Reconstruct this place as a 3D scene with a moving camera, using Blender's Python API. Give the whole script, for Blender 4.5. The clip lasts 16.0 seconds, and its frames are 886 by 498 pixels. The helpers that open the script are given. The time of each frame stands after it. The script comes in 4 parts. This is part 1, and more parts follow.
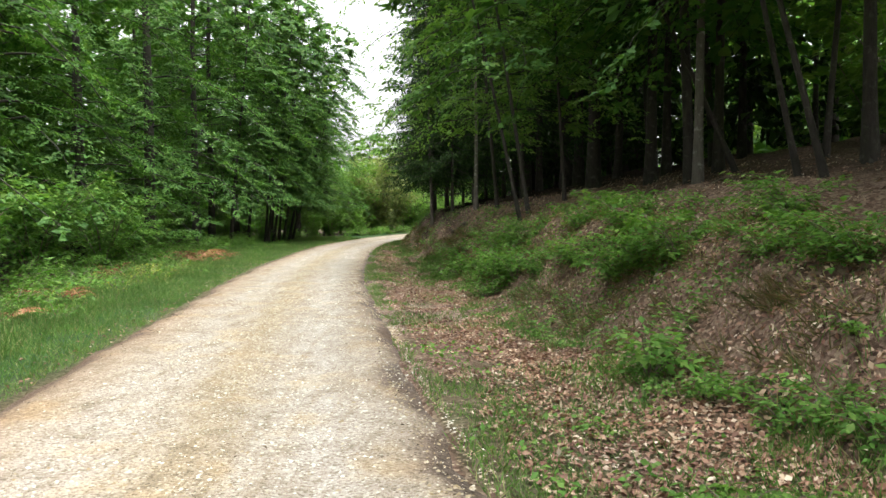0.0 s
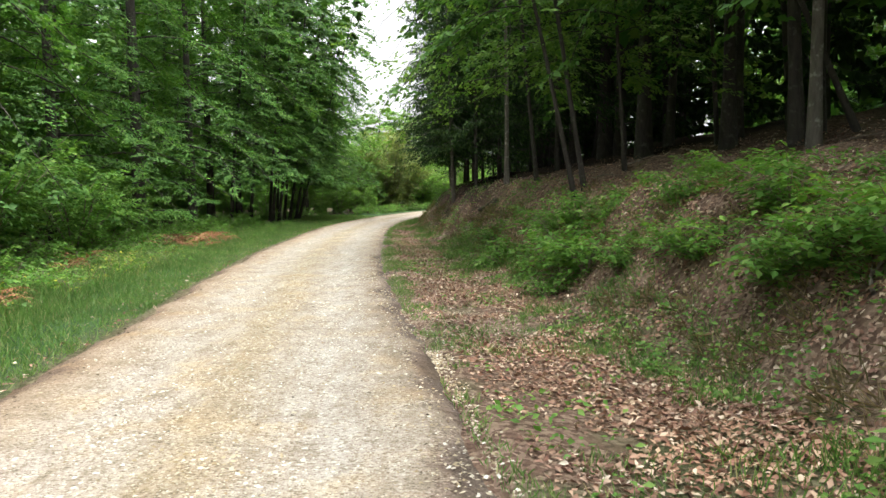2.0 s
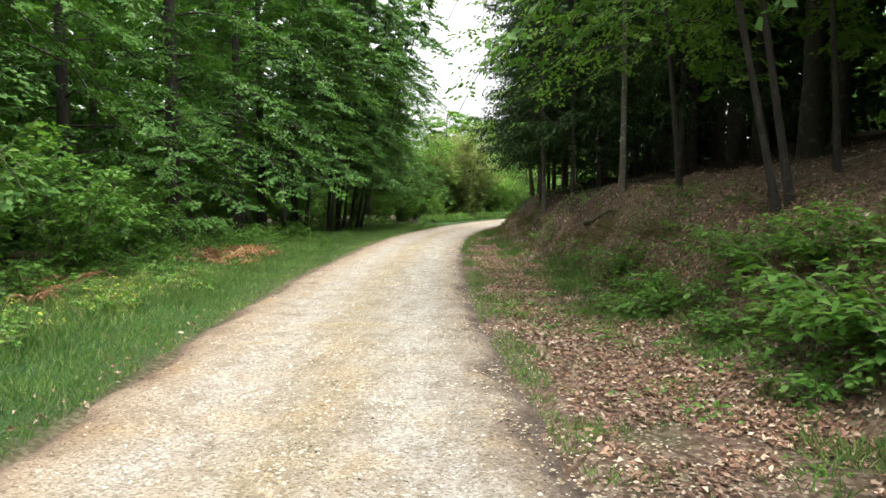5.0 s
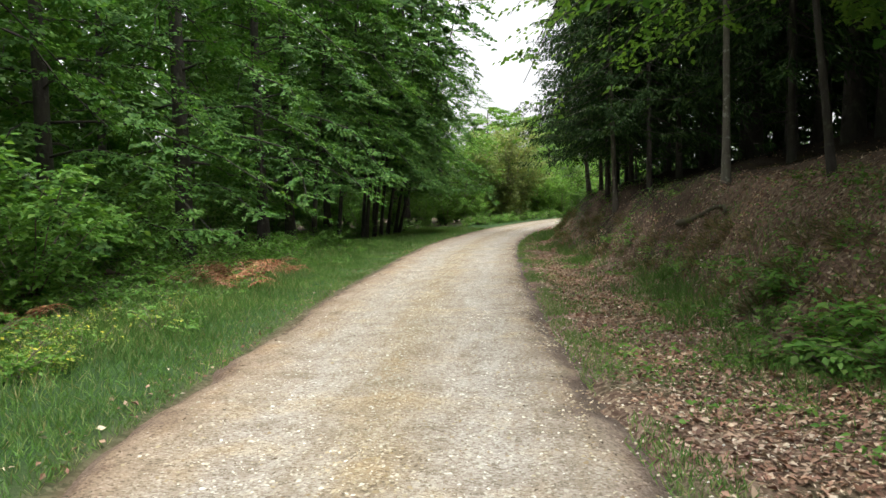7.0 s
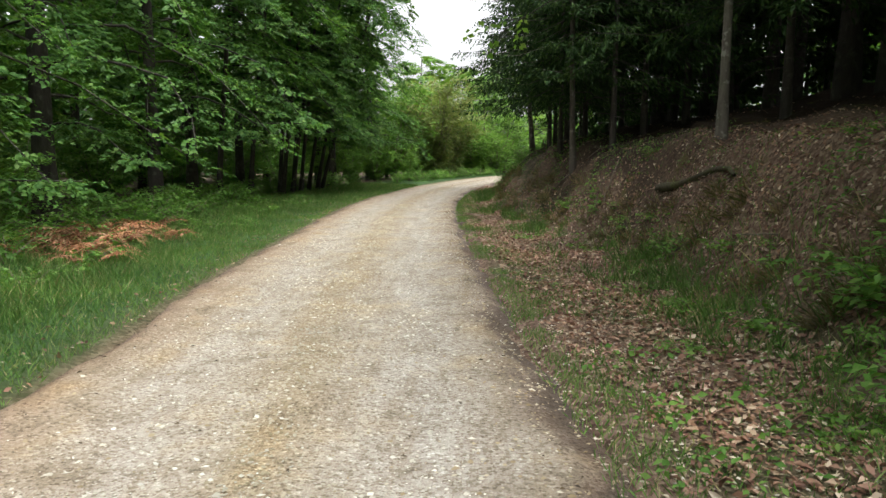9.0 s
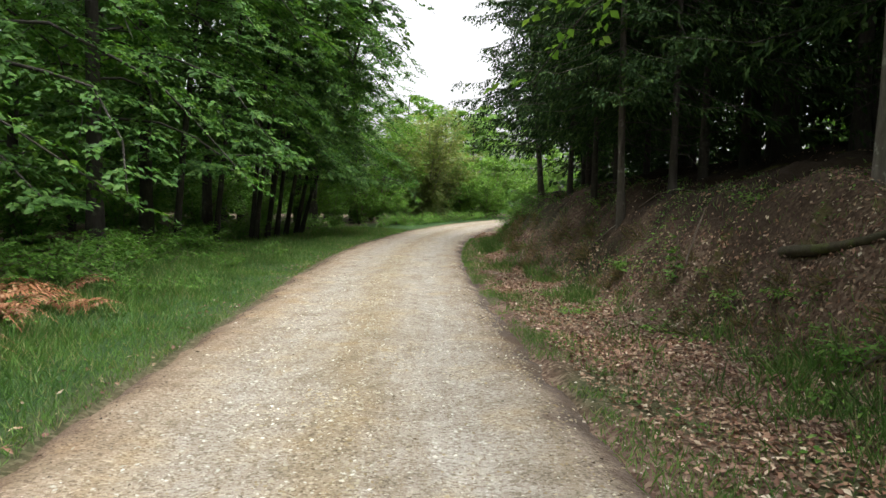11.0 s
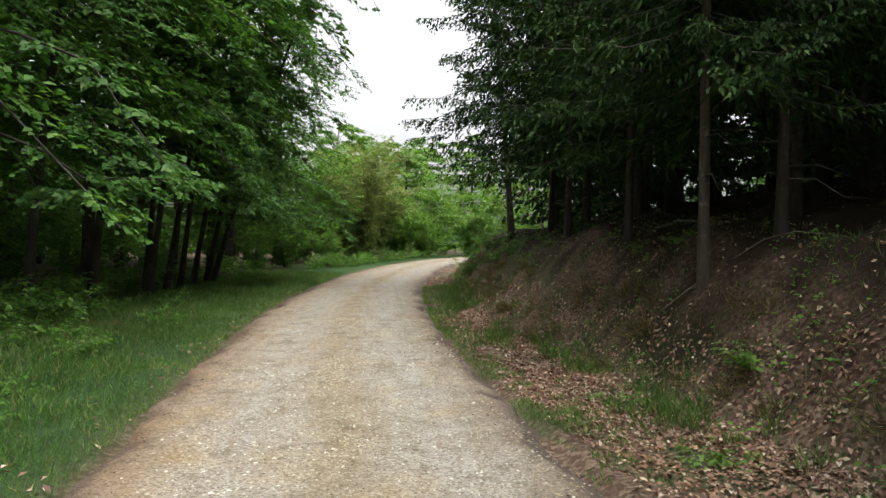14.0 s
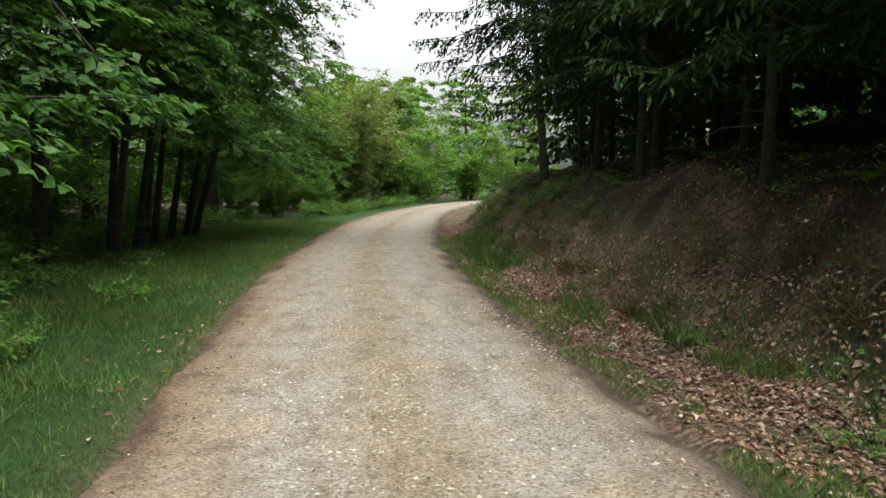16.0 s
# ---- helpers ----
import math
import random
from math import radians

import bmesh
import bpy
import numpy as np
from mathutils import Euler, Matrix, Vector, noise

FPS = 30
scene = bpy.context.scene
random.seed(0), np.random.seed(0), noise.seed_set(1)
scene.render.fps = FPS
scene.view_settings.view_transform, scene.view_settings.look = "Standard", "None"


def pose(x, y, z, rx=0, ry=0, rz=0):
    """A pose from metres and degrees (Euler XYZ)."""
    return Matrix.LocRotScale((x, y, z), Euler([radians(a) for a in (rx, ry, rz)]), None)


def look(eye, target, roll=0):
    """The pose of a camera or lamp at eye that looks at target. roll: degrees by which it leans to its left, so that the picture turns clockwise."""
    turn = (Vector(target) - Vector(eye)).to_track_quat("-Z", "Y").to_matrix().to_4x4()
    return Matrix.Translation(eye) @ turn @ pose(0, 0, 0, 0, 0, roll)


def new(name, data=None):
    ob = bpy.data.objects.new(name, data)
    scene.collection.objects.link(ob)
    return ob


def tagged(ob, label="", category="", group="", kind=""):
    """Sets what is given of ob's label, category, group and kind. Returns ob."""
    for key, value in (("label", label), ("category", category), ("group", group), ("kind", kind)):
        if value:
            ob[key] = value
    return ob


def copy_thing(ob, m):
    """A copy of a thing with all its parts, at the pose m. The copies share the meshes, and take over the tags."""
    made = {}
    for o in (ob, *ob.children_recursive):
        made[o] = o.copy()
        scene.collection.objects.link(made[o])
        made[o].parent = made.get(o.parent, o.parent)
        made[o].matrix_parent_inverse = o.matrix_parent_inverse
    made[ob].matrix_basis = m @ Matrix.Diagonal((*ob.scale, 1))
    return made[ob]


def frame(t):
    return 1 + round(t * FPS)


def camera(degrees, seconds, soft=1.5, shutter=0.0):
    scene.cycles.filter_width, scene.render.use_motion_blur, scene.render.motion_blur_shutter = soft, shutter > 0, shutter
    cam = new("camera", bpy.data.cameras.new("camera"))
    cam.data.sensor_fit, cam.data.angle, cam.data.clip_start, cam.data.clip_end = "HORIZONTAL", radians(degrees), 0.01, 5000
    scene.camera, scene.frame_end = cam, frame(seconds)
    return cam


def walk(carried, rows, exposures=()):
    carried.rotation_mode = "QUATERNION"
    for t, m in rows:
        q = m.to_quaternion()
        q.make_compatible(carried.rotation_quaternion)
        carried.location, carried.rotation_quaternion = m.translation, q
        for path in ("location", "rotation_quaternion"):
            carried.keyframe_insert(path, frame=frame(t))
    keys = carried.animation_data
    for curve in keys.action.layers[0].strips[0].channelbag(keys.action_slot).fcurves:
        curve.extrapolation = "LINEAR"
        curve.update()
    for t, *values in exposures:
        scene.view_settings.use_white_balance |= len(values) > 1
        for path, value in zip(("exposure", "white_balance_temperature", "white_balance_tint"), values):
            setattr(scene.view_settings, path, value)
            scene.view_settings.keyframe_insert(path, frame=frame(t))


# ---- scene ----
cam = camera(63.6, 16.0)
PATH = [
    (0, (-0.111, 0.91, 1.528), (-0.097, 2.908, 1.44), -0.0),
    (0.5, (-0.224, 1.682, 1.533), (-0.182, 3.679, 1.418), 0.7),
    (1, (-0.351, 2.526, 1.528), (-0.402, 4.522, 1.398), 0.9),
    (1.5, (-0.472, 3.282, 1.515), (-0.466, 5.279, 1.4), 0.4),
    (2, (-0.622, 4.154, 1.507), (-0.634, 6.148, 1.354), -0.5),
    (2.5, (-0.695, 4.953, 1.494), (-0.559, 6.944, 1.36), -0.7),
    (3, (-0.79, 5.761, 1.495), (-0.721, 7.756, 1.373), -0.6),
    (3.5, (-0.875, 6.52, 1.514), (-0.62, 8.504, 1.465), 1.0),
    (4, (-1.039, 7.353, 1.569), (-0.963, 9.351, 1.533), 0.5),
    (4.5, (-1.199, 8.12, 1.57), (-1.217, 10.119, 1.504), 0.8),
    (5, (-1.501, 8.825, 1.526), (-1.682, 10.812, 1.394), 0.2),
    (5.2, (-1.564, 9.121, 1.571), (-1.721, 11.11, 1.433), -0.1),
    (7.3, (-2.217, 12.603, 1.47), (-2.517, 14.577, 1.344), -1.4),
    (7.5, (-2.254, 12.89, 1.45), (-2.449, 14.874, 1.292), -0.7),
    (8, (-2.365, 13.638, 1.455), (-2.712, 15.596, 1.236), -0.8),
    (8.5, (-2.462, 14.401, 1.478), (-2.609, 16.381, 1.24), 1.2),
    (9, (-2.512, 15.173, 1.463), (-2.608, 17.155, 1.211), 0.3),
    (9.2, (-2.606, 15.515, 1.447), (-2.786, 17.496, 1.235), 0.5),
    (11.3, (-3.383, 19.275, 1.496), (-3.34, 21.271, 1.364), 1.9),
    (11.5, (-3.451, 19.588, 1.522), (-3.326, 21.58, 1.392), 1.7),
    (12, (-3.624, 20.382, 1.567), (-3.449, 22.372, 1.468), 1.4),
    (12.5, (-3.769, 21.148, 1.597), (-3.586, 23.138, 1.517), 1.5),
    (13, (-3.85, 22.019, 1.596), (-3.648, 24.008, 1.522), 1.7),
    (13.5, (-4.018, 22.8, 1.629), (-3.865, 24.793, 1.566), 1.5),
    (14, (-4.166, 23.584, 1.607), (-3.994, 25.577, 1.578), 1.4),
    (14.5, (-4.364, 24.378, 1.592), (-4.31, 26.375, 1.488), 1.1),
    (15, (-4.499, 25.157, 1.59), (-4.371, 27.151, 1.516), 1.1),
    (15.5, (-4.745, 25.998, 1.559), (-4.651, 27.987, 1.369), 0.3),
    (16, (-4.842, 26.777, 1.552), (-4.625, 28.757, 1.369), 0.6),
]
walk(cam, [(t, look(e, g, r)) for t, e, g, r in PATH], [(0, 1.9), (3.5, 1.98), (5, 1.9), (8, 1.52), (9, 1.56), (12, 1.44), (16, 1.23)])


# ---- sky and light: bright overcast ----
world = bpy.data.worlds.new("overcast_sky")
scene.world = world
world.use_nodes = True
wn, wl = world.node_tree.nodes, world.node_tree.links
wn.clear()
sky = wn.new("ShaderNodeTexSky")
sky.sky_type, sky.sun_disc = "NISHITA", False
sky.sun_elevation, sky.sun_rotation = radians(71), radians(159)
sky.air_density, sky.dust_density, sky.ozone_density = 1.0, 6.0, 1.0
veil = wn.new("ShaderNodeHueSaturation")
veil.inputs["Saturation"].default_value = 0.1
back = wn.new("ShaderNodeBackground")
back.inputs["Strength"].default_value = 0.15
wout = wn.new("ShaderNodeOutputWorld")
wl.new(sky.outputs[0], veil.inputs["Color"])
wl.new(veil.outputs[0], back.inputs["Color"])
wl.new(back.outputs[0], wout.inputs["Surface"])
sun = new("sun", bpy.data.lights.new("sun", "SUN"))
sun.data.energy, sun.data.angle, sun.data.color = 0.8, radians(45), (1.0, 0.96, 0.9)
sun.matrix_world = look((0.12, -0.31, 0.945), (0, 0, 0))

# ---- materials ----


def material(name):
    m = bpy.data.materials.new(name)
    m.use_nodes = True
    n = m.node_tree.nodes
    return m, n, m.node_tree.links, n["Principled BSDF"]


def ramp(n, stops):
    r = n.new("ShaderNodeValToRGB")
    e = r.color_ramp.elements
    while len(e) < len(stops):
        e.new(0.5)
    for el, (p, c) in zip(e, stops):
        el.position, el.color = p, (*c, 1)
    return r


def noise_tex(n, l, scale, detail=4, rough=0.6, stretch=None):
    co = n.new("ShaderNodeTexCoord")
    t = n.new("ShaderNodeTexNoise")
    t.inputs["Scale"].default_value, t.inputs["Detail"].default_value, t.inputs["Roughness"].default_value = scale, detail, rough
    if stretch:
        mp = n.new("ShaderNodeMapping")
        mp.inputs["Scale"].default_value = stretch
        l.new(co.outputs["Object"], mp.inputs["Vector"])
        l.new(mp.outputs[0], t.inputs["Vector"])
    else:
        l.new(co.outputs["Object"], t.inputs["Vector"])
    return t


def mixc(n, l, a, b, f, how="MIX"):
    m = n.new("ShaderNodeMix")
    m.data_type, m.blend_type = "RGBA", how
    for sock, v in ((m.inputs["Factor"], f), (m.inputs["A"], a), (m.inputs["B"], b)):
        if isinstance(v, (int, float)):
            sock.default_value = v
        elif isinstance(v, tuple):
            sock.default_value = (*v, 1)
        else:
            l.new(v, sock)
    return m.outputs["Result"]


def bump(n, l, b, h, strength, dist):
    k = n.new("ShaderNodeBump")
    k.inputs["Strength"].default_value, k.inputs["Distance"].default_value = strength, dist
    l.new(h, k.inputs["Height"])
    l.new(k.outputs[0], b.inputs["Normal"])


def leaf_material(name, stops, through_light=0.42, rough=0.52, spec=0.25):
    """Leaves: a tint for each leaf, a slower drift over the plant, light through the blade."""
    m, n, l, b = material(name)
    g = n.new("ShaderNodeNewGeometry")
    r = ramp(n, stops)
    l.new(g.outputs["Random Per Island"], r.inputs[0])
    t = noise_tex(n, l, 0.7, 3)
    d = ramp(n, [(0.3, (0.72, 0.76, 0.75)), (0.7, (1.2, 1.14, 1.0))])
    l.new(t.outputs[0], d.inputs[0])
    c = mixc(n, l, r.outputs[0], d.outputs[0], 1.0, "MULTIPLY")
    l.new(c, b.inputs["Base Color"])
    b.inputs["Roughness"].default_value = rough
    b.inputs["Specular IOR Level"].default_value = spec
    if through_light:
        tr = n.new("ShaderNodeBsdfTranslucent")
        w = mixc(n, l, c, (1.25, 1.3, 0.55), 1.0, "MULTIPLY")
        l.new(w, tr.inputs["Color"])
        mx = n.new("ShaderNodeMixShader")
        mx.inputs[0].default_value = through_light
        l.new(b.outputs[0], mx.inputs[1])
        l.new(tr.outputs[0], mx.inputs[2])
        l.new(mx.outputs[0], n["Material Output"].inputs["Surface"])
    return m


M_BEECH = leaf_material("beech_leaf", [(0.0, (0.042, 0.115, 0.027)), (0.5, (0.068, 0.17, 0.038)), (0.9, (0.105, 0.22, 0.052)), (1.0, (0.14, 0.24, 0.07))])
M_YOUNG = leaf_material("young_leaf", [(0.0, (0.085, 0.19, 0.037)), (0.6, (0.13, 0.255, 0.055)), (1.0, (0.18, 0.3, 0.075))])
M_SHRUB = leaf_material("shrub_leaf", [(0.0, (0.068, 0.17, 0.034)), (0.6, (0.12, 0.26, 0.056)), (1.0, (0.19, 0.31, 0.09))])
M_PALE = leaf_material("pale_leaf", [(0.0, (0.12, 0.18, 0.065)), (0.6, (0.17, 0.22, 0.085)), (1.0, (0.24, 0.25, 0.12))])
M_NEEDLE = leaf_material("spruce_needles", [(0.0, (0.016, 0.036, 0.014)), (0.7, (0.03, 0.065, 0.022)), (1.0, (0.075, 0.13, 0.04))], 0.15, 0.7, 0.08)
M_GRASS = leaf_material("grass_blade", [(0.0, (0.065, 0.145, 0.034)), (0.55, (0.105, 0.23, 0.05)), (0.85, (0.17, 0.25, 0.085)), (1.0, (0.32, 0.29, 0.17))], 0.25)
M_STRAW = leaf_material("dry_grass", [(0.0, (0.17, 0.13, 0.075)), (0.5, (0.26, 0.215, 0.125)), (0.75, (0.12, 0.12, 0.05)), (1.0, (0.07, 0.12, 0.035))], 0.15, 0.8, 0.15)
M_LITTER = leaf_material("dead_leaf", [(0.0, (0.105, 0.054, 0.04)), (0.3, (0.21, 0.112, 0.082)), (0.65, (0.31, 0.195, 0.145)), (0.88, (0.42, 0.32, 0.25)), (1.0, (0.58, 0.51, 0.43))], 0.05, 0.6, 0.35)
M_RUST = leaf_material("dead_fern", [(0.0, (0.16, 0.07, 0.04)), (0.6, (0.26, 0.13, 0.075)), (1.0, (0.4, 0.28, 0.19))], 0.15, 0.7, 0.2)
M_BLOOM = leaf_material("yellow_bloom", [(0.0, (0.16, 0.25, 0.04)), (0.7, (0.24, 0.31, 0.05)), (1.0, (0.45, 0.43, 0.05))], 0.2)
M_STONE = leaf_material("limestone_chip", [(0.0, (0.2, 0.155, 0.095)), (0.4, (0.31, 0.265, 0.19)), (0.85, (0.4, 0.37, 0.315)), (1.0, (0.56, 0.55, 0.51))], 0, 0.85, 0.25)
M_CHIP = leaf_material("white_chip", [(0.0, (0.38, 0.36, 0.32)), (0.5, (0.48, 0.465, 0.43)), (1.0, (0.66, 0.65, 0.63))], 0, 0.85, 0.25)
M_DARK = leaf_material("dark_debris", [(0.0, (0.03, 0.024, 0.018)), (1.0, (0.1, 0.075, 0.05))], 0, 0.9, 0.2)


def bark_material(name, dark, lit, spots, green):
    m, n, l, b = material(name)
    t = noise_tex(n, l, 9.0, 6, 0.7, (1.6, 1.6, 0.35))
    r = ramp(n, [(0.3, dark), (0.7, lit)])
    l.new(t.outputs[0], r.inputs[0])
    s = noise_tex(n, l, 5.0, 3, 0.6)
    k = ramp(n, [(0.56, (0, 0, 0)), (0.66, (1, 1, 1))])
    l.new(s.outputs[0], k.inputs[0])
    c = mixc(n, l, r.outputs[0], spots, k.outputs[0])
    g = noise_tex(n, l, 1.3, 3)
    q = ramp(n, [(0.5, (0, 0, 0)), (0.75, (0.6, 0.6, 0.6))])
    l.new(g.outputs[0], q.inputs[0])
    c = mixc(n, l, c, green, q.outputs[0])
    l.new(c, b.inputs["Base Color"])
    b.inputs["Roughness"].default_value = 0.9
    bump(n, l, b, t.outputs[0], 0.9, 0.03)
    return m


# Brown-grey bark, darkened further so its colour holds the wood's shade.
M_BARK = bark_material("shaded_bark", (0.014, 0.012, 0.01), (0.046, 0.039, 0.032), (0.066, 0.062, 0.053), (0.03, 0.037, 0.017))
M_SPRUCE = bark_material("spruce_bark", (0.035, 0.029, 0.023), (0.095, 0.082, 0.067), (0.15, 0.145, 0.125), (0.05, 0.056, 0.028))
M_GREY = bark_material("grey_bark", (0.07, 0.062, 0.05), (0.15, 0.135, 0.115), (0.27, 0.265, 0.24), (0.075, 0.082, 0.045))
M_TWIG = bark_material("dry_wood", (0.09, 0.068, 0.05), (0.2, 0.165, 0.13), (0.27, 0.25, 0.21), (0.11, 0.1, 0.06))
M_MOSSY = bark_material("mossy_wood", (0.025, 0.02, 0.014), (0.07, 0.054, 0.037), (0.06, 0.068, 0.018), (0.05, 0.066, 0.014))


def road_material():
    """Crushed limestone: pale wheel tracks, tan loose strip between, orange-brown rims."""
    m, n, l, b = material("gravel_road")
    at = n.new("ShaderNodeAttribute")
    at.attribute_name = "across"
    wob = noise_tex(n, l, 0.9, 4)
    ad = n.new("ShaderNodeMath")
    ad.operation = "MULTIPLY_ADD"
    ad.inputs[1].default_value, ad.inputs[2].default_value = 0.24, -0.12
    l.new(wob.outputs[0], ad.inputs[0])
    sm = n.new("ShaderNodeMath")
    l.new(at.outputs["Fac"], sm.inputs[0])
    l.new(ad.outputs[0], sm.inputs[1])
    zone = ramp(n, [(p, tuple(0.93 * k for k in (c[0] * 0.985, c[1], c[2] * 1.04))) for p, c in [(0.0, (0.12, 0.085, 0.062)), (0.035, (0.2, 0.145, 0.1)), (0.08, (0.265, 0.21, 0.152)), (0.16, (0.3, 0.255, 0.195)), (0.27, (0.325, 0.295, 0.25)), (0.42, (0.315, 0.28, 0.225)), (0.49, (0.285, 0.238, 0.168)), (0.54, (0.29, 0.245, 0.178)),
                    (0.6, (0.32, 0.285, 0.23)), (0.76, (0.335, 0.31, 0.27)), (0.91, (0.285, 0.25, 0.2)), (0.97, (0.18, 0.14, 0.11)), (1.0, (0.1, 0.078, 0.062))]])
    l.new(sm.outputs[0], zone.inputs[0])
    v = n.new("ShaderNodeTexVoronoi")
    v.inputs["Scale"].default_value = 62
    co = n.new("ShaderNodeTexCoord")
    l.new(co.outputs["Object"], v.inputs["Vector"])
    chip = ramp(n, [(0.0, (0.5, 0.44, 0.36)), (0.35, (0.95, 0.92, 0.88)), (0.8, (1.15, 1.15, 1.13)), (0.93, (1.25, 1.26, 1.26)), (1.0, (1.65, 1.72, 1.78))])
    sep = n.new("ShaderNodeSeparateColor")
    l.new(v.outputs["Color"], sep.inputs[0])
    l.new(sep.outputs[0], chip.inputs[0])
    c = mixc(n, l, zone.outputs[0], chip.outputs[0], 0.95, "MULTIPLY")
    pt = noise_tex(n, l, 2.6, 6, 0.7)
    pr = ramp(n, [(0.32, (0.68, 0.64, 0.58)), (0.5, (1, 1, 1)), (0.72, (1.13, 1.14, 1.15))])
    l.new(pt.outputs[0], pr.inputs[0])
    c = mixc(n, l, c, pr.outputs[0], 1.0, "MULTIPLY")
    st = noise_tex(n, l, 2.2, 5, 0.65, (3.0, 0.35, 1.0))
    sr = ramp(n, [(0.34, (0.87, 0.83, 0.77)), (0.52, (1, 1, 1)), (0.7, (1.08, 1.09, 1.1))])
    l.new(st.outputs[0], sr.inputs[0])
    c = mixc(n, l, c, sr.outputs[0], 1.0, "MULTIPLY")
    og = noise_tex(n, l, 1.3, 4, 0.6)
    orr = ramp(n, [(0.52, (1, 1, 1)), (0.68, (1.02, 0.94, 0.79))])
    l.new(og.outputs[0], orr.inputs[0])
    c = mixc(n, l, c, orr.outputs[0], 1.0, "MULTIPLY")
    fine = noise_tex(n, l, 120, 3, 0.7)
    fr = ramp(n, [(0.3, (0.62, 0.6, 0.57)), (0.55, (1.05, 1.05, 1.05))])
    l.new(fine.outputs[0], fr.inputs[0])
    c = mixc(n, l, c, fr.outputs[0], 0.85, "MULTIPLY")
    l.new(c, b.inputs["Base Color"])
    b.inputs["Roughness"].default_value = 0.85
    b.inputs["Specular IOR Level"].default_value = 0.3
    bump(n, l, b, v.outputs["Distance"], 0.5, 0.02)
    return m


def ground_material():
    """Soil and leaf mould; turf where the attribute says grass, moss in patches."""
    m, n, l, b = material("forest_ground")
    t = noise_tex(n, l, 16, 6, 0.75)
    soil = ramp(n, [(0.3, (0.036, 0.025, 0.017)), (0.5, (0.095, 0.068, 0.048)), (0.7, (0.19, 0.142, 0.103))])
    l.new(t.outputs[0], soil.inputs[0])
    v = n.new("ShaderNodeTexVoronoi")
    v.inputs["Scale"].default_value = 26
    co = n.new("ShaderNodeTexCoord")
    l.new(co.outputs["Object"], v.inputs["Vector"])
    lf = ramp(n, [(0.0, (0.07, 0.04, 0.03)), (0.5, (0.18, 0.115, 0.085)), (1.0, (0.35, 0.265, 0.2))])
    sep = n.new("ShaderNodeSeparateColor")
    l.new(v.outputs["Color"], sep.inputs[0])
    l.new(sep.outputs[0], lf.inputs[0])
    c = mixc(n, l, soil.outputs[0], lf.outputs[0], 0.62)
    tf = noise_tex(n, l, 30, 4, 0.7)
    turf = ramp(n, [(0.3, (0.022, 0.045, 0.015)), (0.6, (0.045, 0.095, 0.028)), (0.8, (0.09, 0.115, 0.045))])
    l.new(tf.outputs[0], turf.inputs[0])
    at = n.new("ShaderNodeAttribute")
    at.attribute_name = "turf"
    c = mixc(n, l, c, turf.outputs[0], at.outputs["Fac"])
    # Needle litter, coloured near black to hold the deep shade under trees too.
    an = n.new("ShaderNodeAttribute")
    an.attribute_name = "needle_shade"
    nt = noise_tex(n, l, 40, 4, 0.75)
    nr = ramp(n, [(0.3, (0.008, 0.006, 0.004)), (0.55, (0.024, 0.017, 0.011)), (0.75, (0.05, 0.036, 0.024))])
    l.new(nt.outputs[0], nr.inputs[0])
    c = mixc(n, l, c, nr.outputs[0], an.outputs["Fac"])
    mo = noise_tex(n, l, 1.7, 5, 0.65)
    mk = ramp(n, [(0.6, (0, 0, 0)), (0.7, (1, 1, 1))])
    l.new(mo.outputs[0], mk.inputs[0])
    am = n.new("ShaderNodeAttribute")
    am.attribute_name = "moss"
    f = n.new("ShaderNodeMath")
    f.operation = "MULTIPLY"
    l.new(mk.outputs[0], f.inputs[0])
    l.new(am.outputs["Fac"], f.inputs[1])
    c = mixc(n, l, c, (0.085, 0.088, 0.022), f.outputs[0])
    l.new(c, b.inputs["Base Color"])
    b.inputs["Roughness"].default_value = 0.95
    b.inputs["Specular IOR Level"].default_value = 0.15
    bump(n, l, b, t.outputs[0], 0.9, 0.05)
    return m


M_ROAD, M_GROUND = road_material(), ground_material()

# ---- plan: the road's two rims as x over y, the bank beside it ----
LE = [(-40,2.6),(0,-2.75),(6.5,-3.68),(9.5,-4.05),(12.2,-4.38),(17.5,-5.12),(23.5,-5.78),(30.8,-6.25),(36,-6.52),(42,-6.5),(50,-6.0),(55,-5.5),(64,-4.1),(72,-2.3),(80,0.0),(90,4.2),(104,12.5),(140,40)]
RE = [(-40,6.3),(0,0.9),(4.8,0.15),(7.8,-0.43),(12.6,-1.13),(17.9,-1.9),(24.5,-2.5),(31,-2.98),(37,-3.2),(42,-3.1),(50,-2.65),(60,-1.2),(64,-0.6),(72,1.2),(80,3.4),(90,7.6),(104,16),(140,43)]
def smooth(tab):
    a=np.array(tab,float); ys=np.arange(-60,200,0.5); v=np.interp(ys,a[:,0],a[:,1])
    lo=ys<-40; v[lo]=a[0,1]+(ys[lo]+40)*(a[1,1]-a[0,1])/40
    hi=ys>140; v[hi]=a[-1,1]+(ys[hi]-140)*.76
    k=np.hanning(13); k/=k.sum(); p=np.pad(v,6,mode='reflect',reflect_type='odd')
    return ys,np.convolve(p,k,'valid')
YS,LV=smooth(LE); _,RV=smooth(RE)
def left(y): return np.interp(y,YS,LV)
def right(y): return np.interp(y,YS,RV)
def sstep(a,b,x):
    t=np.clip((x-a)/(b-a),0,1); return t*t*(3-2*t)
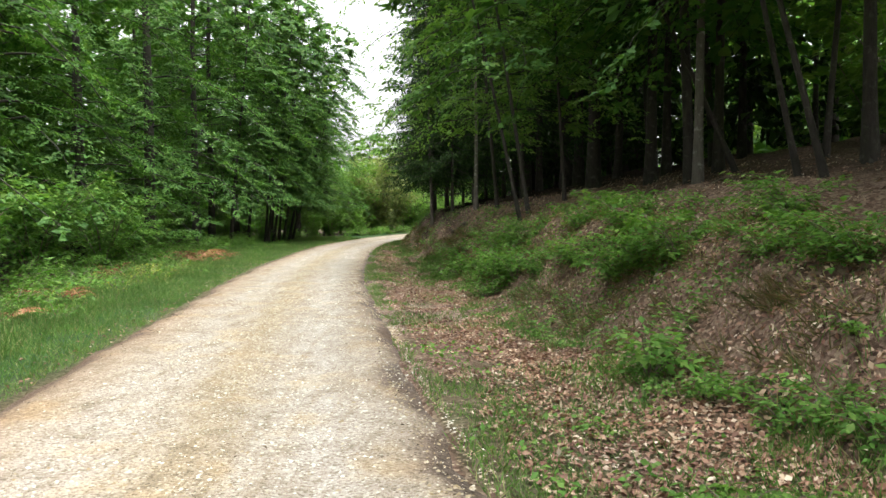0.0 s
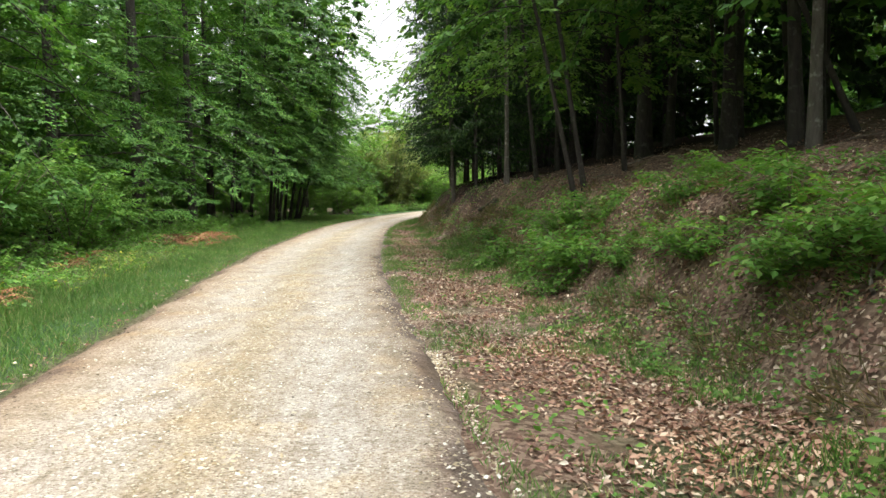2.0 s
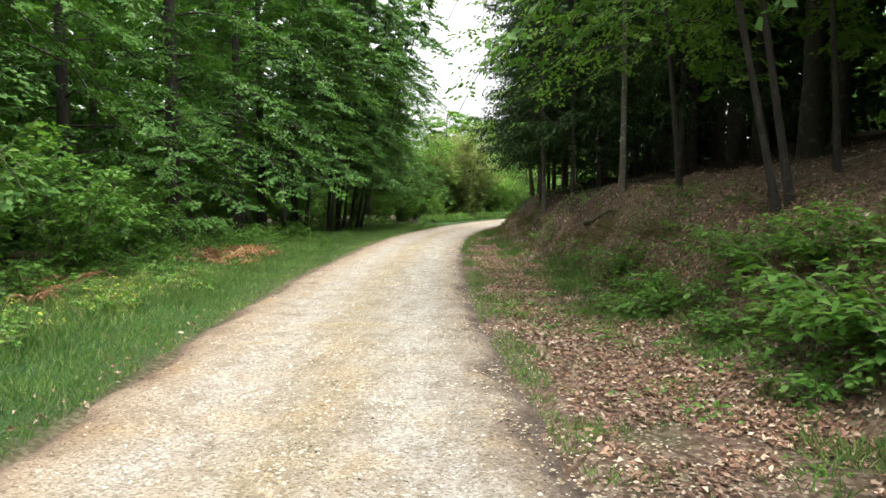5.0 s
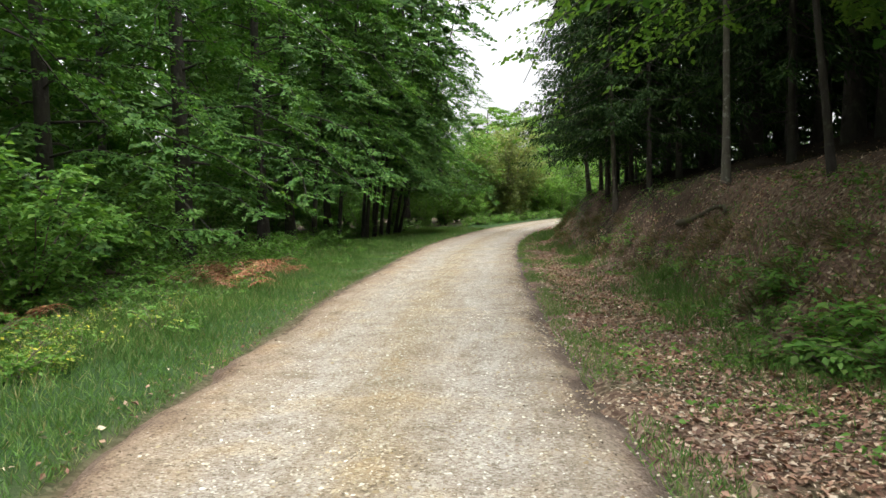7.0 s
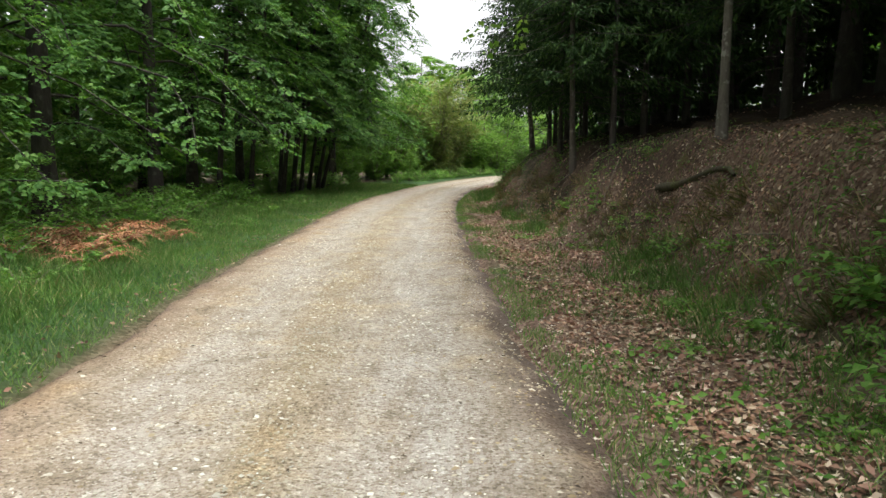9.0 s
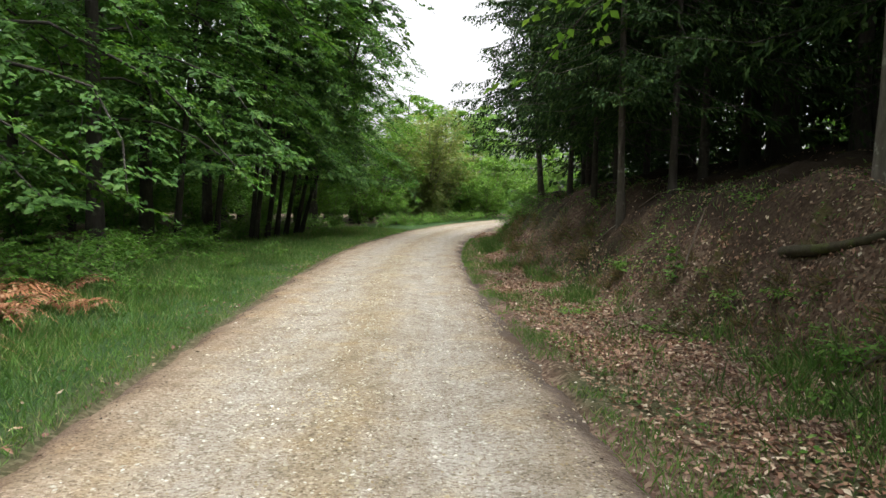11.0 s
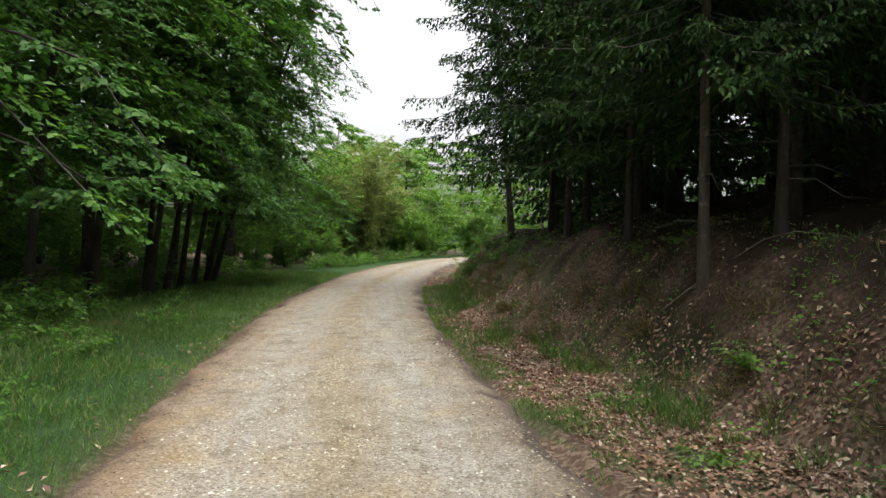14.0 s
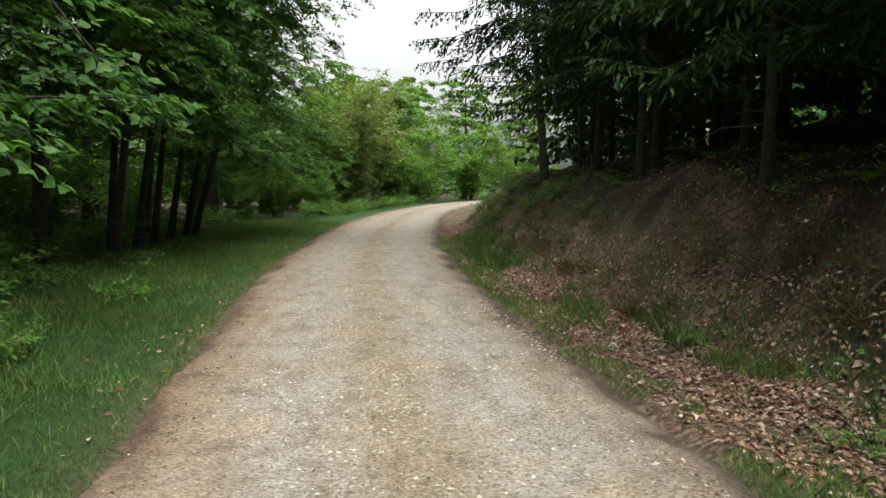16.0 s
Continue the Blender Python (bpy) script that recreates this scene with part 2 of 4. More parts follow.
def plain(x,y):
    u=x-right(y); v=left(y)-x
    toe=np.interp(y,[0,15,22,26,31,38,60],[2.25,2.2,2.25,2.3,1.7,0.95,0.9])
    hb=np.interp(y,[0,8,12,22,31,38,46,60,75],[1.3,1.3,1.5,1.62,1.7,1.7,1.75,1.2,0.5])
    wb=np.interp(y,[0,12,22,26,31,38,60],[1.7,1.75,1.6,1.5,1.6,1.7,1.8])
    up=np.interp(y,[0,12,22,34,50,70],[.26,.22,.22,.22,.19,.14])
    s=np.clip((u-toe)/wb,0,1); z=hb*(.35*s+.65*sstep(0,1,s))
    d=np.maximum(u-toe-wb,0); z=z+up*np.minimum(d,9)+.12*np.clip(d-9,0,50)
    z=z-.07*sstep(.2,1,u)*(1-sstep(toe-.6,toe+.3,u))
    z=z-.25*sstep(3.5,9,v)-.004*np.clip(v-9,0,300)
    return z


def lattice(i, j, seed):
    h = np.sin(i * 127.1 + j * 311.7 + seed * 74.7) * 43758.5453
    return h - np.floor(h)


def lumps(x, y, seed=0):
    """Smooth value noise, -1 to 1."""
    i, j = np.floor(x), np.floor(y)
    f, g = x - i, y - j
    f, g = f * f * (3 - 2 * f), g * g * (3 - 2 * g)
    a = lattice(i, j, seed) * (1 - f) + lattice(i + 1, j, seed) * f
    b = lattice(i, j + 1, seed) * (1 - f) + lattice(i + 1, j + 1, seed) * f
    return 2 * (a * (1 - g) + b * g) - 1


def gz(x, y):
    """The ground's height, with its hummocks."""
    x, y = np.asarray(x, float), np.asarray(y, float)
    u, v = x - right(y), left(y) - x
    rough = 0.15 + 0.85 * np.maximum(sstep(1.0, 2.6, u), 0.35 * sstep(0.5, 4, v))
    wide = sstep(1.4, 2.6, u) * (1 - sstep(5, 8, u))
    return plain(x, y) + rough * (0.1 * lumps(x * 2.1, y * 2.1, 1) + 0.05 * lumps(x * 4.6, y * 4.6, 2)) + wide * 0.2 * lumps(x * 0.8, y * 0.8, 3) + 0.1 * sstep(6, 15, np.abs(u)) * lumps(x * 0.3, y * 0.3, 4)


def mesh_of(name, verts, faces, mat, smooth=False):
    """A mesh from arrays; all faces have the same number of corners."""
    verts, faces = np.asarray(verts, np.float32), np.asarray(faces, np.int32)
    me = bpy.data.meshes.new(name)
    k = faces.shape[1]
    me.vertices.add(len(verts))
    me.vertices.foreach_set("co", verts.ravel())
    me.loops.add(faces.size)
    me.loops.foreach_set("vertex_index", faces.ravel())
    me.polygons.add(len(faces))
    me.polygons.foreach_set("loop_start", np.arange(0, faces.size, k, dtype=np.int32))
    if smooth:
        me.polygons.foreach_set("use_smooth", np.ones(len(faces), bool))
    me.materials.append(mat)
    me.update(calc_edges=True)
    return me


def grid_faces(rows, cols):
    a = np.arange(rows * cols).reshape(rows, cols)
    return np.stack([a[:-1, :-1], a[:-1, 1:], a[1:, 1:], a[1:, :-1]], -1).reshape(-1, 4)


def put_attribute(me, name, values):
    me.attributes.new(name, "FLOAT", "POINT").data.foreach_set("value", np.asarray(values, np.float32).ravel())


# ---- ground and road ----
def build_ground():
    ys = np.concatenate([np.linspace(-420, -45, 16), np.arange(-40, 2, 1.0), np.arange(2, 36, 0.13), np.arange(36, 50, 0.22), np.arange(50, 56, 0.5), np.arange(56, 120, 0.8), np.linspace(125, 520, 18)])
    off = np.concatenate([np.linspace(-400, -40, 12), np.arange(-36, -9, 1.5), np.arange(-9, -1.2, 0.3), np.arange(-1.2, 1.3, 0.4), np.arange(1.4, 7.2, 0.12), np.arange(7.4, 14, 0.35), np.arange(14.5, 40, 1.5), np.linspace(45, 400, 12)])
    mid = (left(np.clip(ys, -60, 150)) + right(np.clip(ys, -60, 150))) / 2
    X = mid[:, None] + off[None, :]
    Y = np.repeat(ys[:, None], len(off), 1)
    U, V = X - right(Y), left(Y) - X
    Z = gz(X, Y)
    Z = np.where((U < 0.12) & (V < 0.12), Z - 0.07, Z)
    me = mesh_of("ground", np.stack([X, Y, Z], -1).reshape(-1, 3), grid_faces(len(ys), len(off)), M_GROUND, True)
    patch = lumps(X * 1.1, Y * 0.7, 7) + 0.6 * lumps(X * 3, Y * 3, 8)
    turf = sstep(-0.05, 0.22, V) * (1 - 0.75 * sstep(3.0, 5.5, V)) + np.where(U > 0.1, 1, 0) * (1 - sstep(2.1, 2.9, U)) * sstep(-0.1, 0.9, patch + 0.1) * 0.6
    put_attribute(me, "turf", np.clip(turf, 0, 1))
    # Shade under spruces and woods is painted in along with the needle litter.
    put_attribute(me, "needle_shade", np.clip(sstep(23, 30, Y) * sstep(1.8, 3.0, U + 0.5 * patch) * 0.97 + 0.5 * sstep(5, 8, U) + 0.6 * sstep(4, 7, V), 0, 0.97))
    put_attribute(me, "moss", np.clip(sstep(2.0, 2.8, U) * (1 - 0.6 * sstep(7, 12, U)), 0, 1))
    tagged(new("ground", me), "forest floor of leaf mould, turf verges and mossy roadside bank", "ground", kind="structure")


def section(S):
    """The road's height across it: two worn ruts, a low ridge of loose gravel between."""
    ruts = -0.02 * (np.exp(-((S - 0.27) / 0.1) ** 2) + np.exp(-((S - 0.75) / 0.1) ** 2)) + 0.016 * np.exp(-((S - 0.52) / 0.06) ** 2)
    return 0.012 + ruts - 0.09 * (sstep(0.94, 1.05, S) + sstep(0.94, 1.05, 1 - S))


def build_road():
    ys = np.concatenate([np.arange(-40, 0, 0.8), np.arange(0, 60, 0.15), np.arange(60, 140, 0.6)])
    s = np.linspace(-0.05, 1.05, 37)
    L, R = left(ys)[:, None], right(ys)[:, None]
    Y = np.repeat(ys[:, None], len(s), 1)
    edge = 0.10 * lumps(Y * 0.9, Y * 0 + 3, 5) + 0.07 * lumps(Y * 3.1, Y * 0 + 9, 6)
    S = np.repeat(s[None, :], len(ys), 0)
    X = L + (R - L) * S + edge * np.where(S > 0.5, 1, -1) * np.abs(2 * S - 1) ** 4
    Z = section(S) + 0.006 * lumps(X * 3, Y * 3, 11) + 0.01 * np.exp(-((S - 0.52) / 0.07) ** 2) * lumps(X * 9, Y * 5, 12)
    me = mesh_of("road", np.stack([X, Y, Z], -1).reshape(-1, 3), grid_faces(len(ys), len(s)), M_ROAD, True)
    put_attribute(me, "across", S)
    tagged(new("road", me), "pale crushed limestone forest track with two wheel ruts", "road", kind="structure")


build_ground()
build_road()


# ---- plant shapes ----
def unit(a):
    return a / np.maximum(np.linalg.norm(a, axis=-1, keepdims=True), 1e-9)


def blades(P, D, N, length, width, fold=0.12):
    """Folded lozenge leaves: base P, way D, face N. Two triangles each."""
    P, D, N = (np.asarray(a, float).reshape(-1, 3) for a in (P, D, N))
    D = unit(D)
    S = unit(np.cross(D, N))
    N = np.cross(S, D)
    ln, wd = np.broadcast_to(length, len(P))[:, None], np.broadcast_to(width, len(P))[:, None]
    mid = P + D * ln * 0.45 + N * wd * fold
    V = np.stack([P, mid + S * wd / 2, P + D * ln - N * ln * 0.08, mid - S * wd / 2], 1).reshape(-1, 3)
    k = np.arange(len(P))[:, None] * 4
    F = np.concatenate([k + [0, 1, 2], k + [0, 2, 3]], 1).reshape(-1, 3)
    return V, F


def tube(path, radii, sides=7):
    path = np.asarray(path, float)
    tan = unit(np.gradient(path, axis=0))
    ref = np.array([1.0, 0.13, 0]) if abs(tan[0][2]) > 0.7 else np.array([0, 0, 1.0])
    a = unit(np.cross(tan, ref))
    b = np.cross(tan, a)
    th = np.linspace(0, 2 * np.pi, sides, endpoint=False)
    V = path[:, None] + np.asarray(radii)[:, None, None] * (np.cos(th)[None, :, None] * a[:, None] + np.sin(th)[None, :, None] * b[:, None])
    r = np.arange(len(path) * sides).reshape(len(path), sides)
    n = np.roll(r, -1, 1)
    return V.reshape(-1, 3), np.stack([r[:-1], n[:-1], n[1:], r[1:]], -1).reshape(-1, 4)


def join(lots):
    V, F, k = [], [], 0
    for v, f in lots:
        V.append(v)
        F.append(np.asarray(f) + k)
        k += len(v)
    return np.concatenate(V), np.concatenate(F)


def part(name, lot, mat, parent, label="", smooth=True):
    ob = new(name, mesh_of(name, lot[0], lot[1], mat, smooth))
    ob.parent = parent
    if label:
        tagged(ob, label)
    return ob


def trunk_path(rng, H, lean=(0, 0), wobble=0.12):
    z = np.linspace(-0.25, H, 12)
    f = np.maximum(z, 0) / H
    return np.stack([lean[0] * f ** 1.2 + wobble * np.sin(f * 5 + rng.uniform(0, 6)) * f, lean[1] * f + wobble * np.sin(f * 4 + rng.uniform(0, 6)) * f, z], 1)


def flare(path, r, H):
    z = path[:, 2]
    return r * (1 - 0.85 * np.clip(z / H, 0, 1)) + 0.45 * r * np.exp(-np.maximum(z + 0.1, 0) * 2.6)


def at_height(path, h):
    return np.array([np.interp(h, path[:, 2], path[:, i]) for i in range(3)])


def broadleaf(seed, H, r, z0, limbs, reach, twigs, leafs, leaf, toward=0.0, lean=(0, 0), droop=0.5, top=0.25, mat=None, bark=None, label="", name="beech_tree", low_cut=0.0, fine=0.62, lift=1.0):
    """A tree in layered sprays. toward: how much farther it reaches to +x, the lit side."""
    rng = np.random.default_rng(seed)
    base = tagged(new(name), label, "tree", name.replace("_", " ") + "s in the wood")
    path = trunk_path(rng, H, lean)
    wood, V, F, k = [tube(path, flare(path, r, H), 8)], [], [], 0
    for i in range(limbs):
        q = (i + rng.uniform(0.1, 0.9)) / limbs
        h = z0 + (H * 0.97 - z0) * q
        az = i * 2.399 + rng.uniform(-0.5, 0.5)
        out = np.array([math.cos(az), math.sin(az), 0])
        ln = reach * (top + (1 - top) * math.sqrt(max(0, 1 - q ** 1.8))) * rng.uniform(0.7, 1.15) * (1 + toward * out[0])
        s = np.linspace(0, 1, 7)
        rise = rng.uniform(0.15, 0.55) * (0.5 + q) * lift
        pts = at_height(path, h) + out * (ln * s)[:, None] + np.array([0, 0, 1]) * (ln * (rise * s - (droop + rise * 0.6) * s ** 2.2))[:, None]
        pts += rng.normal(0, 0.03 * ln, (7, 3)) * s[:, None]
        pts[:, 2] = np.maximum(pts[:, 2], low_cut)
        rr = max(0.012, r * 0.16 * (1 - 0.6 * q))
        wood.append(tube(pts, rr * (1 - 0.85 * s) + 0.004, 4))
        ts = np.sort(rng.uniform(0.18, 1.0, twigs))
        org = np.stack([np.interp(ts, s, pts[:, c]) for c in range(3)], 1)
        side = np.where(np.arange(twigs) % 2, 1.0, -1.0) * rng.uniform(0.5, 1.25, twigs)
        perp = np.array([-out[1], out[0], 0])
        td = unit(out * np.cos(side)[:, None] + perp * np.sin(side)[:, None] + np.array([0, 0, -0.12]) + rng.normal(0, 0.12, (twigs, 3)))
        tl = (0.3 * ln * (1.15 - ts) + 0.35) * rng.uniform(0.6, 1.2, twigs)
        f = (np.arange(leafs) + 0.6) / leafs
        lp = org[:, None] + td[:, None] * (tl[:, None] * f[None])[..., None] + np.array([0, 0, -0.14]) * (tl[:, None] * f[None] ** 2)[..., None]
        lp += rng.normal(0, 0.35 * leaf, lp.shape) * np.array([1, 1, 0.35])
        tp = np.stack([-td[:, 1], td[:, 0], 0 * td[:, 0]], 1)
        sg = np.where((np.arange(leafs) % 2)[None] > 0, 1.0, -1.0) * rng.uniform(0.3, 1.0, (twigs, leafs))
        ld = td[:, None] * 0.8 + tp[:, None] * sg[..., None] + rng.normal(0, 0.25, lp.shape) + np.array([0, 0, -0.25])
        nn = np.array([0, 0, 1.0]) + out * (0.15 + 0.85 * ts ** 2)[:, None, None] + rng.normal(0, 0.26, lp.shape)
        if q > fine:
            lp, ld, nn = lp[::2, ::2], ld[::2, ::2], nn[::2, ::2]
        n = lp.shape[0] * lp.shape[1]
        sz = leaf * rng.uniform(0.7, 1.2, n) * (1.9 if q > fine else 1.0)
        v, fa = blades(lp, ld, nn, sz, sz * 0.62)
        V.append(v)
        F.append(fa + k)
        k += len(v)
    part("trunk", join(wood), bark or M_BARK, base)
    part("crown", (np.concatenate(V), np.concatenate(F)), mat or M_BEECH, base, smooth=False)
    return base


def spruce(seed, H, r, z0, reach, step=0.45, each=6, twigs=44, label="", name="spruce_tree", dead=6, lean=(0, 0), bark=None, segs=3, width=0.05, full=0.75):
    rng = np.random.default_rng(seed)
    base = tagged(new(name), label, "tree", "spruce trees in the wood")
    tw, sg0, wd = twigs, segs, width
    path = trunk_path(rng, H, lean, 0.04)
    wood, V, F, k = [tube(path, flare(path, r, H), 8)], [], [], 0
    for i in range(dead):
        az, h = rng.uniform(0, 6.28), rng.uniform(0.8, max(z0, 2.5))
        d = np.array([math.cos(az), math.sin(az), -0.2])
        p = at_height(path, h)
        ln = rng.uniform(0.7, 1.6)
        part("dead_branch", tube(np.stack([p + d * t + np.array([0, 0, 0.1 * math.sin(t * 4)]) for t in (0, ln * 0.4, ln * 0.7, ln)]), np.array([0.014, 0.01, 0.006, 0.002]), 4), M_BARK, base)
    for h0 in np.arange(z0, H - 0.3, step):
        q = (h0 - z0) / (H - z0)
        for j in range(each):
            az = rng.uniform(0, 6.28)
            h = h0 + rng.uniform(-0.25, 0.25)
            out = np.array([math.cos(az), math.sin(az), 0])
            ln = reach * (1 - q) ** full * rng.uniform(0.6, 1.15) + 0.25
            s = np.linspace(0, 1, 4)
            pts = at_height(path, h) + out * (ln * s)[:, None] + np.array([0, 0, 1]) * (ln * (-0.5 * s + 0.24 * s ** 3))[:, None]
            wood.append(tube(pts, 0.011 * (1 - 0.8 * s) + 0.002, 3))
            high = h0 > 11.5
            twigs, segs, width = (tw // 2, 1, wd * 2.5) if high else (tw, sg0, wd)
            ts = rng.uniform(0.15, 1.0, twigs)
            org = np.stack([np.interp(ts, s, pts[:, c]) for c in range(3)], 1)
            perp = np.array([-out[1], out[0], 0])
            sg = rng.choice([-1.0, 1.0], twigs) * rng.uniform(0.3, 1.0, twigs)
            td = unit(out * 0.7 + perp * sg[:, None] + np.array([0, 0, -1.0]) * rng.uniform(0.2, 1.5, twigs)[:, None])
            tl = (0.2 + 0.2 * ln * (1.1 - ts)) * rng.uniform(0.6, 1.3, twigs)
            for a in range(segs):
                o = org + td * (tl * a / segs)[:, None]
                dd = td + rng.normal(0, 0.3, td.shape) + (perp * 0.5 * (-1) ** a if a else 0)
                v, fa = blades(o, dd, rng.normal(0, 0.6, td.shape) + np.array([0, 0, 1]), tl * (0.75 if segs < 2 else 0.4) * (1 - 0.1 * a), np.full(twigs, width) * rng.uniform(0.7, 1.3, twigs), 0.3)
                V.append(v)
                F.append(fa + k)
                k += len(v)
    part("trunk", join(wood), bark or M_BARK, base)
    part("crown", (np.concatenate(V), np.concatenate(F)), M_NEEDLE, base, smooth=False)
    return base


def shrub(seed, H, reach, stems, per, leafs, leaf, mat, label, name="shrub", flat=1.0):
    rng = np.random.default_rng(seed)
    base = tagged(new(name), label, "shrub", name + "s by the track")
    V, F, k = [], [], 0
    for i in range(stems):
        az = rng.uniform(0, 6.28)
        out = np.array([math.cos(az), math.sin(az), 0])
        ln = reach * rng.uniform(0.5, 1.1)
        hh = H * rng.uniform(0.45, 1.05)
        s = np.linspace(0, 1, 6)
        pts = np.array([0, 0, -0.05]) + out * (ln * s ** 1.3)[:, None] + np.array([0, 0, 1]) * (hh * (s * 1.25 - 0.3 * s ** 3))[:, None]
        pts += rng.normal(0, 0.03 * H, (6, 3)) * s[:, None]
        part("stem", tube(pts, (0.006 + 0.004 * H) * (1 - 0.8 * s) + 0.001, 4), M_TWIG, base)
        ts = rng.uniform(0.1, 1.0, per)
        org = np.stack([np.interp(ts, s, pts[:, c]) for c in range(3)], 1)
        a2 = rng.uniform(0, 6.28, per)
        td = unit(np.stack([np.cos(a2), np.sin(a2), rng.uniform(-0.25, 0.35, per)], 1) + out * 0.5)
        tl = (0.12 + 0.28 * reach) * rng.uniform(0.5, 1.2, per)
        f = (np.arange(leafs) + 0.5) / leafs
        lp = org[:, None] + td[:, None] * (tl[:, None] * f[None])[..., None] + rng.normal(0, leaf * 0.25, (per, leafs, 3))
        tp = np.stack([-td[:, 1], td[:, 0], 0 * td[:, 0]], 1)
        sg = np.where((np.arange(leafs) % 2)[None] > 0, 1.0, -1.0) * rng.uniform(0.4, 1.0, (per, leafs))
        ld = td[:, None] * 0.8 + tp[:, None] * sg[..., None] + rng.normal(0, 0.2, lp.shape) + np.array([0, 0, -0.2])
        nn = np.array([0, 0, flat]) + rng.normal(0, 0.35, lp.shape)
        sz = leaf * rng.uniform(0.6, 1.25, per * leafs)
        v, fa = blades(lp, ld, nn, sz, sz * 0.6)
        V.append(v)
        F.append(fa + k)
        k += len(v)
    part("foliage", (np.concatenate(V), np.concatenate(F)), mat, base, smooth=False)
    return base


def place(ob, x, y, turn=0.0, size=1.0, tilt=(0, 0), first=False, sink=0.0):
    m = pose(x, y, float(gz(x, y)) - sink, tilt[0], tilt[1], turn) @ Matrix.Diagonal((size, size, size, 1))
    if first:
        ob.matrix_basis = m
        return ob
    return copy_thing(ob, m)


def plant_all(ob, spots):
    """The first spot takes the plant itself, the rest take copies. A spot: x, y, turn, size, tilt to x."""
    made = []
    for i, (x, y, turn, size, tilt) in enumerate(spots):
        m = Matrix.Translation((x, y, float(gz(x, y)) - 0.02)) @ Matrix.Rotation(radians(tilt), 4, "Y") @ Matrix.Rotation(radians(turn), 4, "Z") @ Matrix.Diagonal((size, size, size, 1))
        made.append(m)
    for m in made[1:]:
        copy_thing(ob, m)
    ob.matrix_basis = made[0]


# ---- the wood on the level side ----
edge_a = broadleaf(11, 19, 0.26, 2.0, 66, 4.0, 31, 19, 0.122, 0.25, fine=0.5, low_cut=1.5, label="tall broad beech with layered leafy boughs reaching the verge")
edge_b = broadleaf(12, 17, 0.19, 1.6, 62, 3.8, 31, 19, 0.12, 0.25, fine=0.52, low_cut=1.3, label="forest-edge beech with low drooping leafy boughs")
thin = broadleaf(13, 14, 0.085, 3.0, 44, 2.4, 22, 16, 0.12, 0.3, (0.7, 0.3), low_cut=2.5, fine=0.55, label="slim dark-stemmed beech leaning out of a close clump")
edge_c = broadleaf(16, 18, 0.19, 3.0, 62, 3.8, 28, 17, 0.13, 0.25, fine=0.55, low_cut=2.3, label="beech with bare lower stem and a dense overhanging crown")
plant_all(edge_a, [(-11.9, 30.3, 0, 1.0, 0), (-12.4, 20.6, -40, 1.0, 0), (-12.0, 8.5, 30, 1.0, 0), (-9.8, 63.0, 15, 0.85, 0)])
plant_all(edge_b, [(-12.4, 25.6, 20, 1.0, 0), (-12.0, 15.0, -25, 1.05, 0), (-11.3, 2.5, 50, 1.0, 0)])
plant_all(edge_c, [(-11.6, 35.0, 0, 1.05, 0), (-12.0, 38.6, -40, 1.0, 0), (-12.3, 44.3, 30, 1.0, 0), (-10.6, 54.8, 10, 1.05, 0), (-12.0, 57.5, -20, 1.1, 0)])
plant_all(thin, [(-10.65, 37.3, 10, 1.1, 2), (-10.4, 39.6, -20, 1.05, 3), (-9.75, 41.4, 35, 1.05, 5), (-10.0, 41.9, -40, 0.95, 2), (-9.75, 42.8, 15, 1.0, 6), (-9.7, 43.9, 50, 0.95, 5), (-9.65, 45.0, -10, 1.0, 7), (-9.6, 46.4, 20, 1.05, 9), (-9.5, 46.8, -30, 1.0, 13), (-11.2, 48.5, 30, 1.1, 3)])

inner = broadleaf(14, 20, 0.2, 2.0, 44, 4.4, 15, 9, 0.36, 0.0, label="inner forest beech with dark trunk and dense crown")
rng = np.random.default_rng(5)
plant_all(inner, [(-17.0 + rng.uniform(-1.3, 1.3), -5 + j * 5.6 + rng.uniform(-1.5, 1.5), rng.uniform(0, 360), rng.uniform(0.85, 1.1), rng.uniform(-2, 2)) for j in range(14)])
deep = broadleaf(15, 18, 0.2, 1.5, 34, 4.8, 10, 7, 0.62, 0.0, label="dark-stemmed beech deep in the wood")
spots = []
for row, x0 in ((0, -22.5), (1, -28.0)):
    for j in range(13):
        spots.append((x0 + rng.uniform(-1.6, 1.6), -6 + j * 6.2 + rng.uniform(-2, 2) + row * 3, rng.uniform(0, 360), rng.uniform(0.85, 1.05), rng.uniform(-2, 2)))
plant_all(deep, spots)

under = shrub(21, 2.8, 1.8, 12, 26, 12, 0.13, M_SHRUB, "young beech thicket with flat leafy sprays", "thicket")
plant_all(under, [(-9.9, 21.8, 0, 1.0, 0), (-10.0, 18.4, 90, 1.05, 0), (-9.5, 14.8, 200, 1.0, 0), (-8.8, 11.4, 20, 0.9, 0), (-8.2, 8.2, 130, 0.8, 0), (-10.8, 24.4, 250, 0.95, 0), (-10.9, 27.2, 10, 0.7, 0), (-13.8, 29, 40, 1.1, 0), (-14.5, 33, 140, 1.1, 0), (-15, 38, 0, 1.1, 0),
                  (-14.3, 43, 80, 1.0, 0), (-14.0, 48, 300, 1.2, 0), (-13.0, 53, 30, 1.2, 0), (-16.5, 25, 30, 1.3, 0), (-15.5, 17, 70, 1.3, 0), (-12.5, 12, 10, 1.2, 0), (-10.8, 4.5, 10, 1.1, 0), (-12.3, 18.5, 10, 1.2, 0), (-13.4, 40.2, 60, 1.0, 0), (-13.2, 46.0, 100, 1.0, 0), (-12.4, 50.6, 10, 0.9, 0), (-13.6, 35.6, 200, 1.0, 0)])

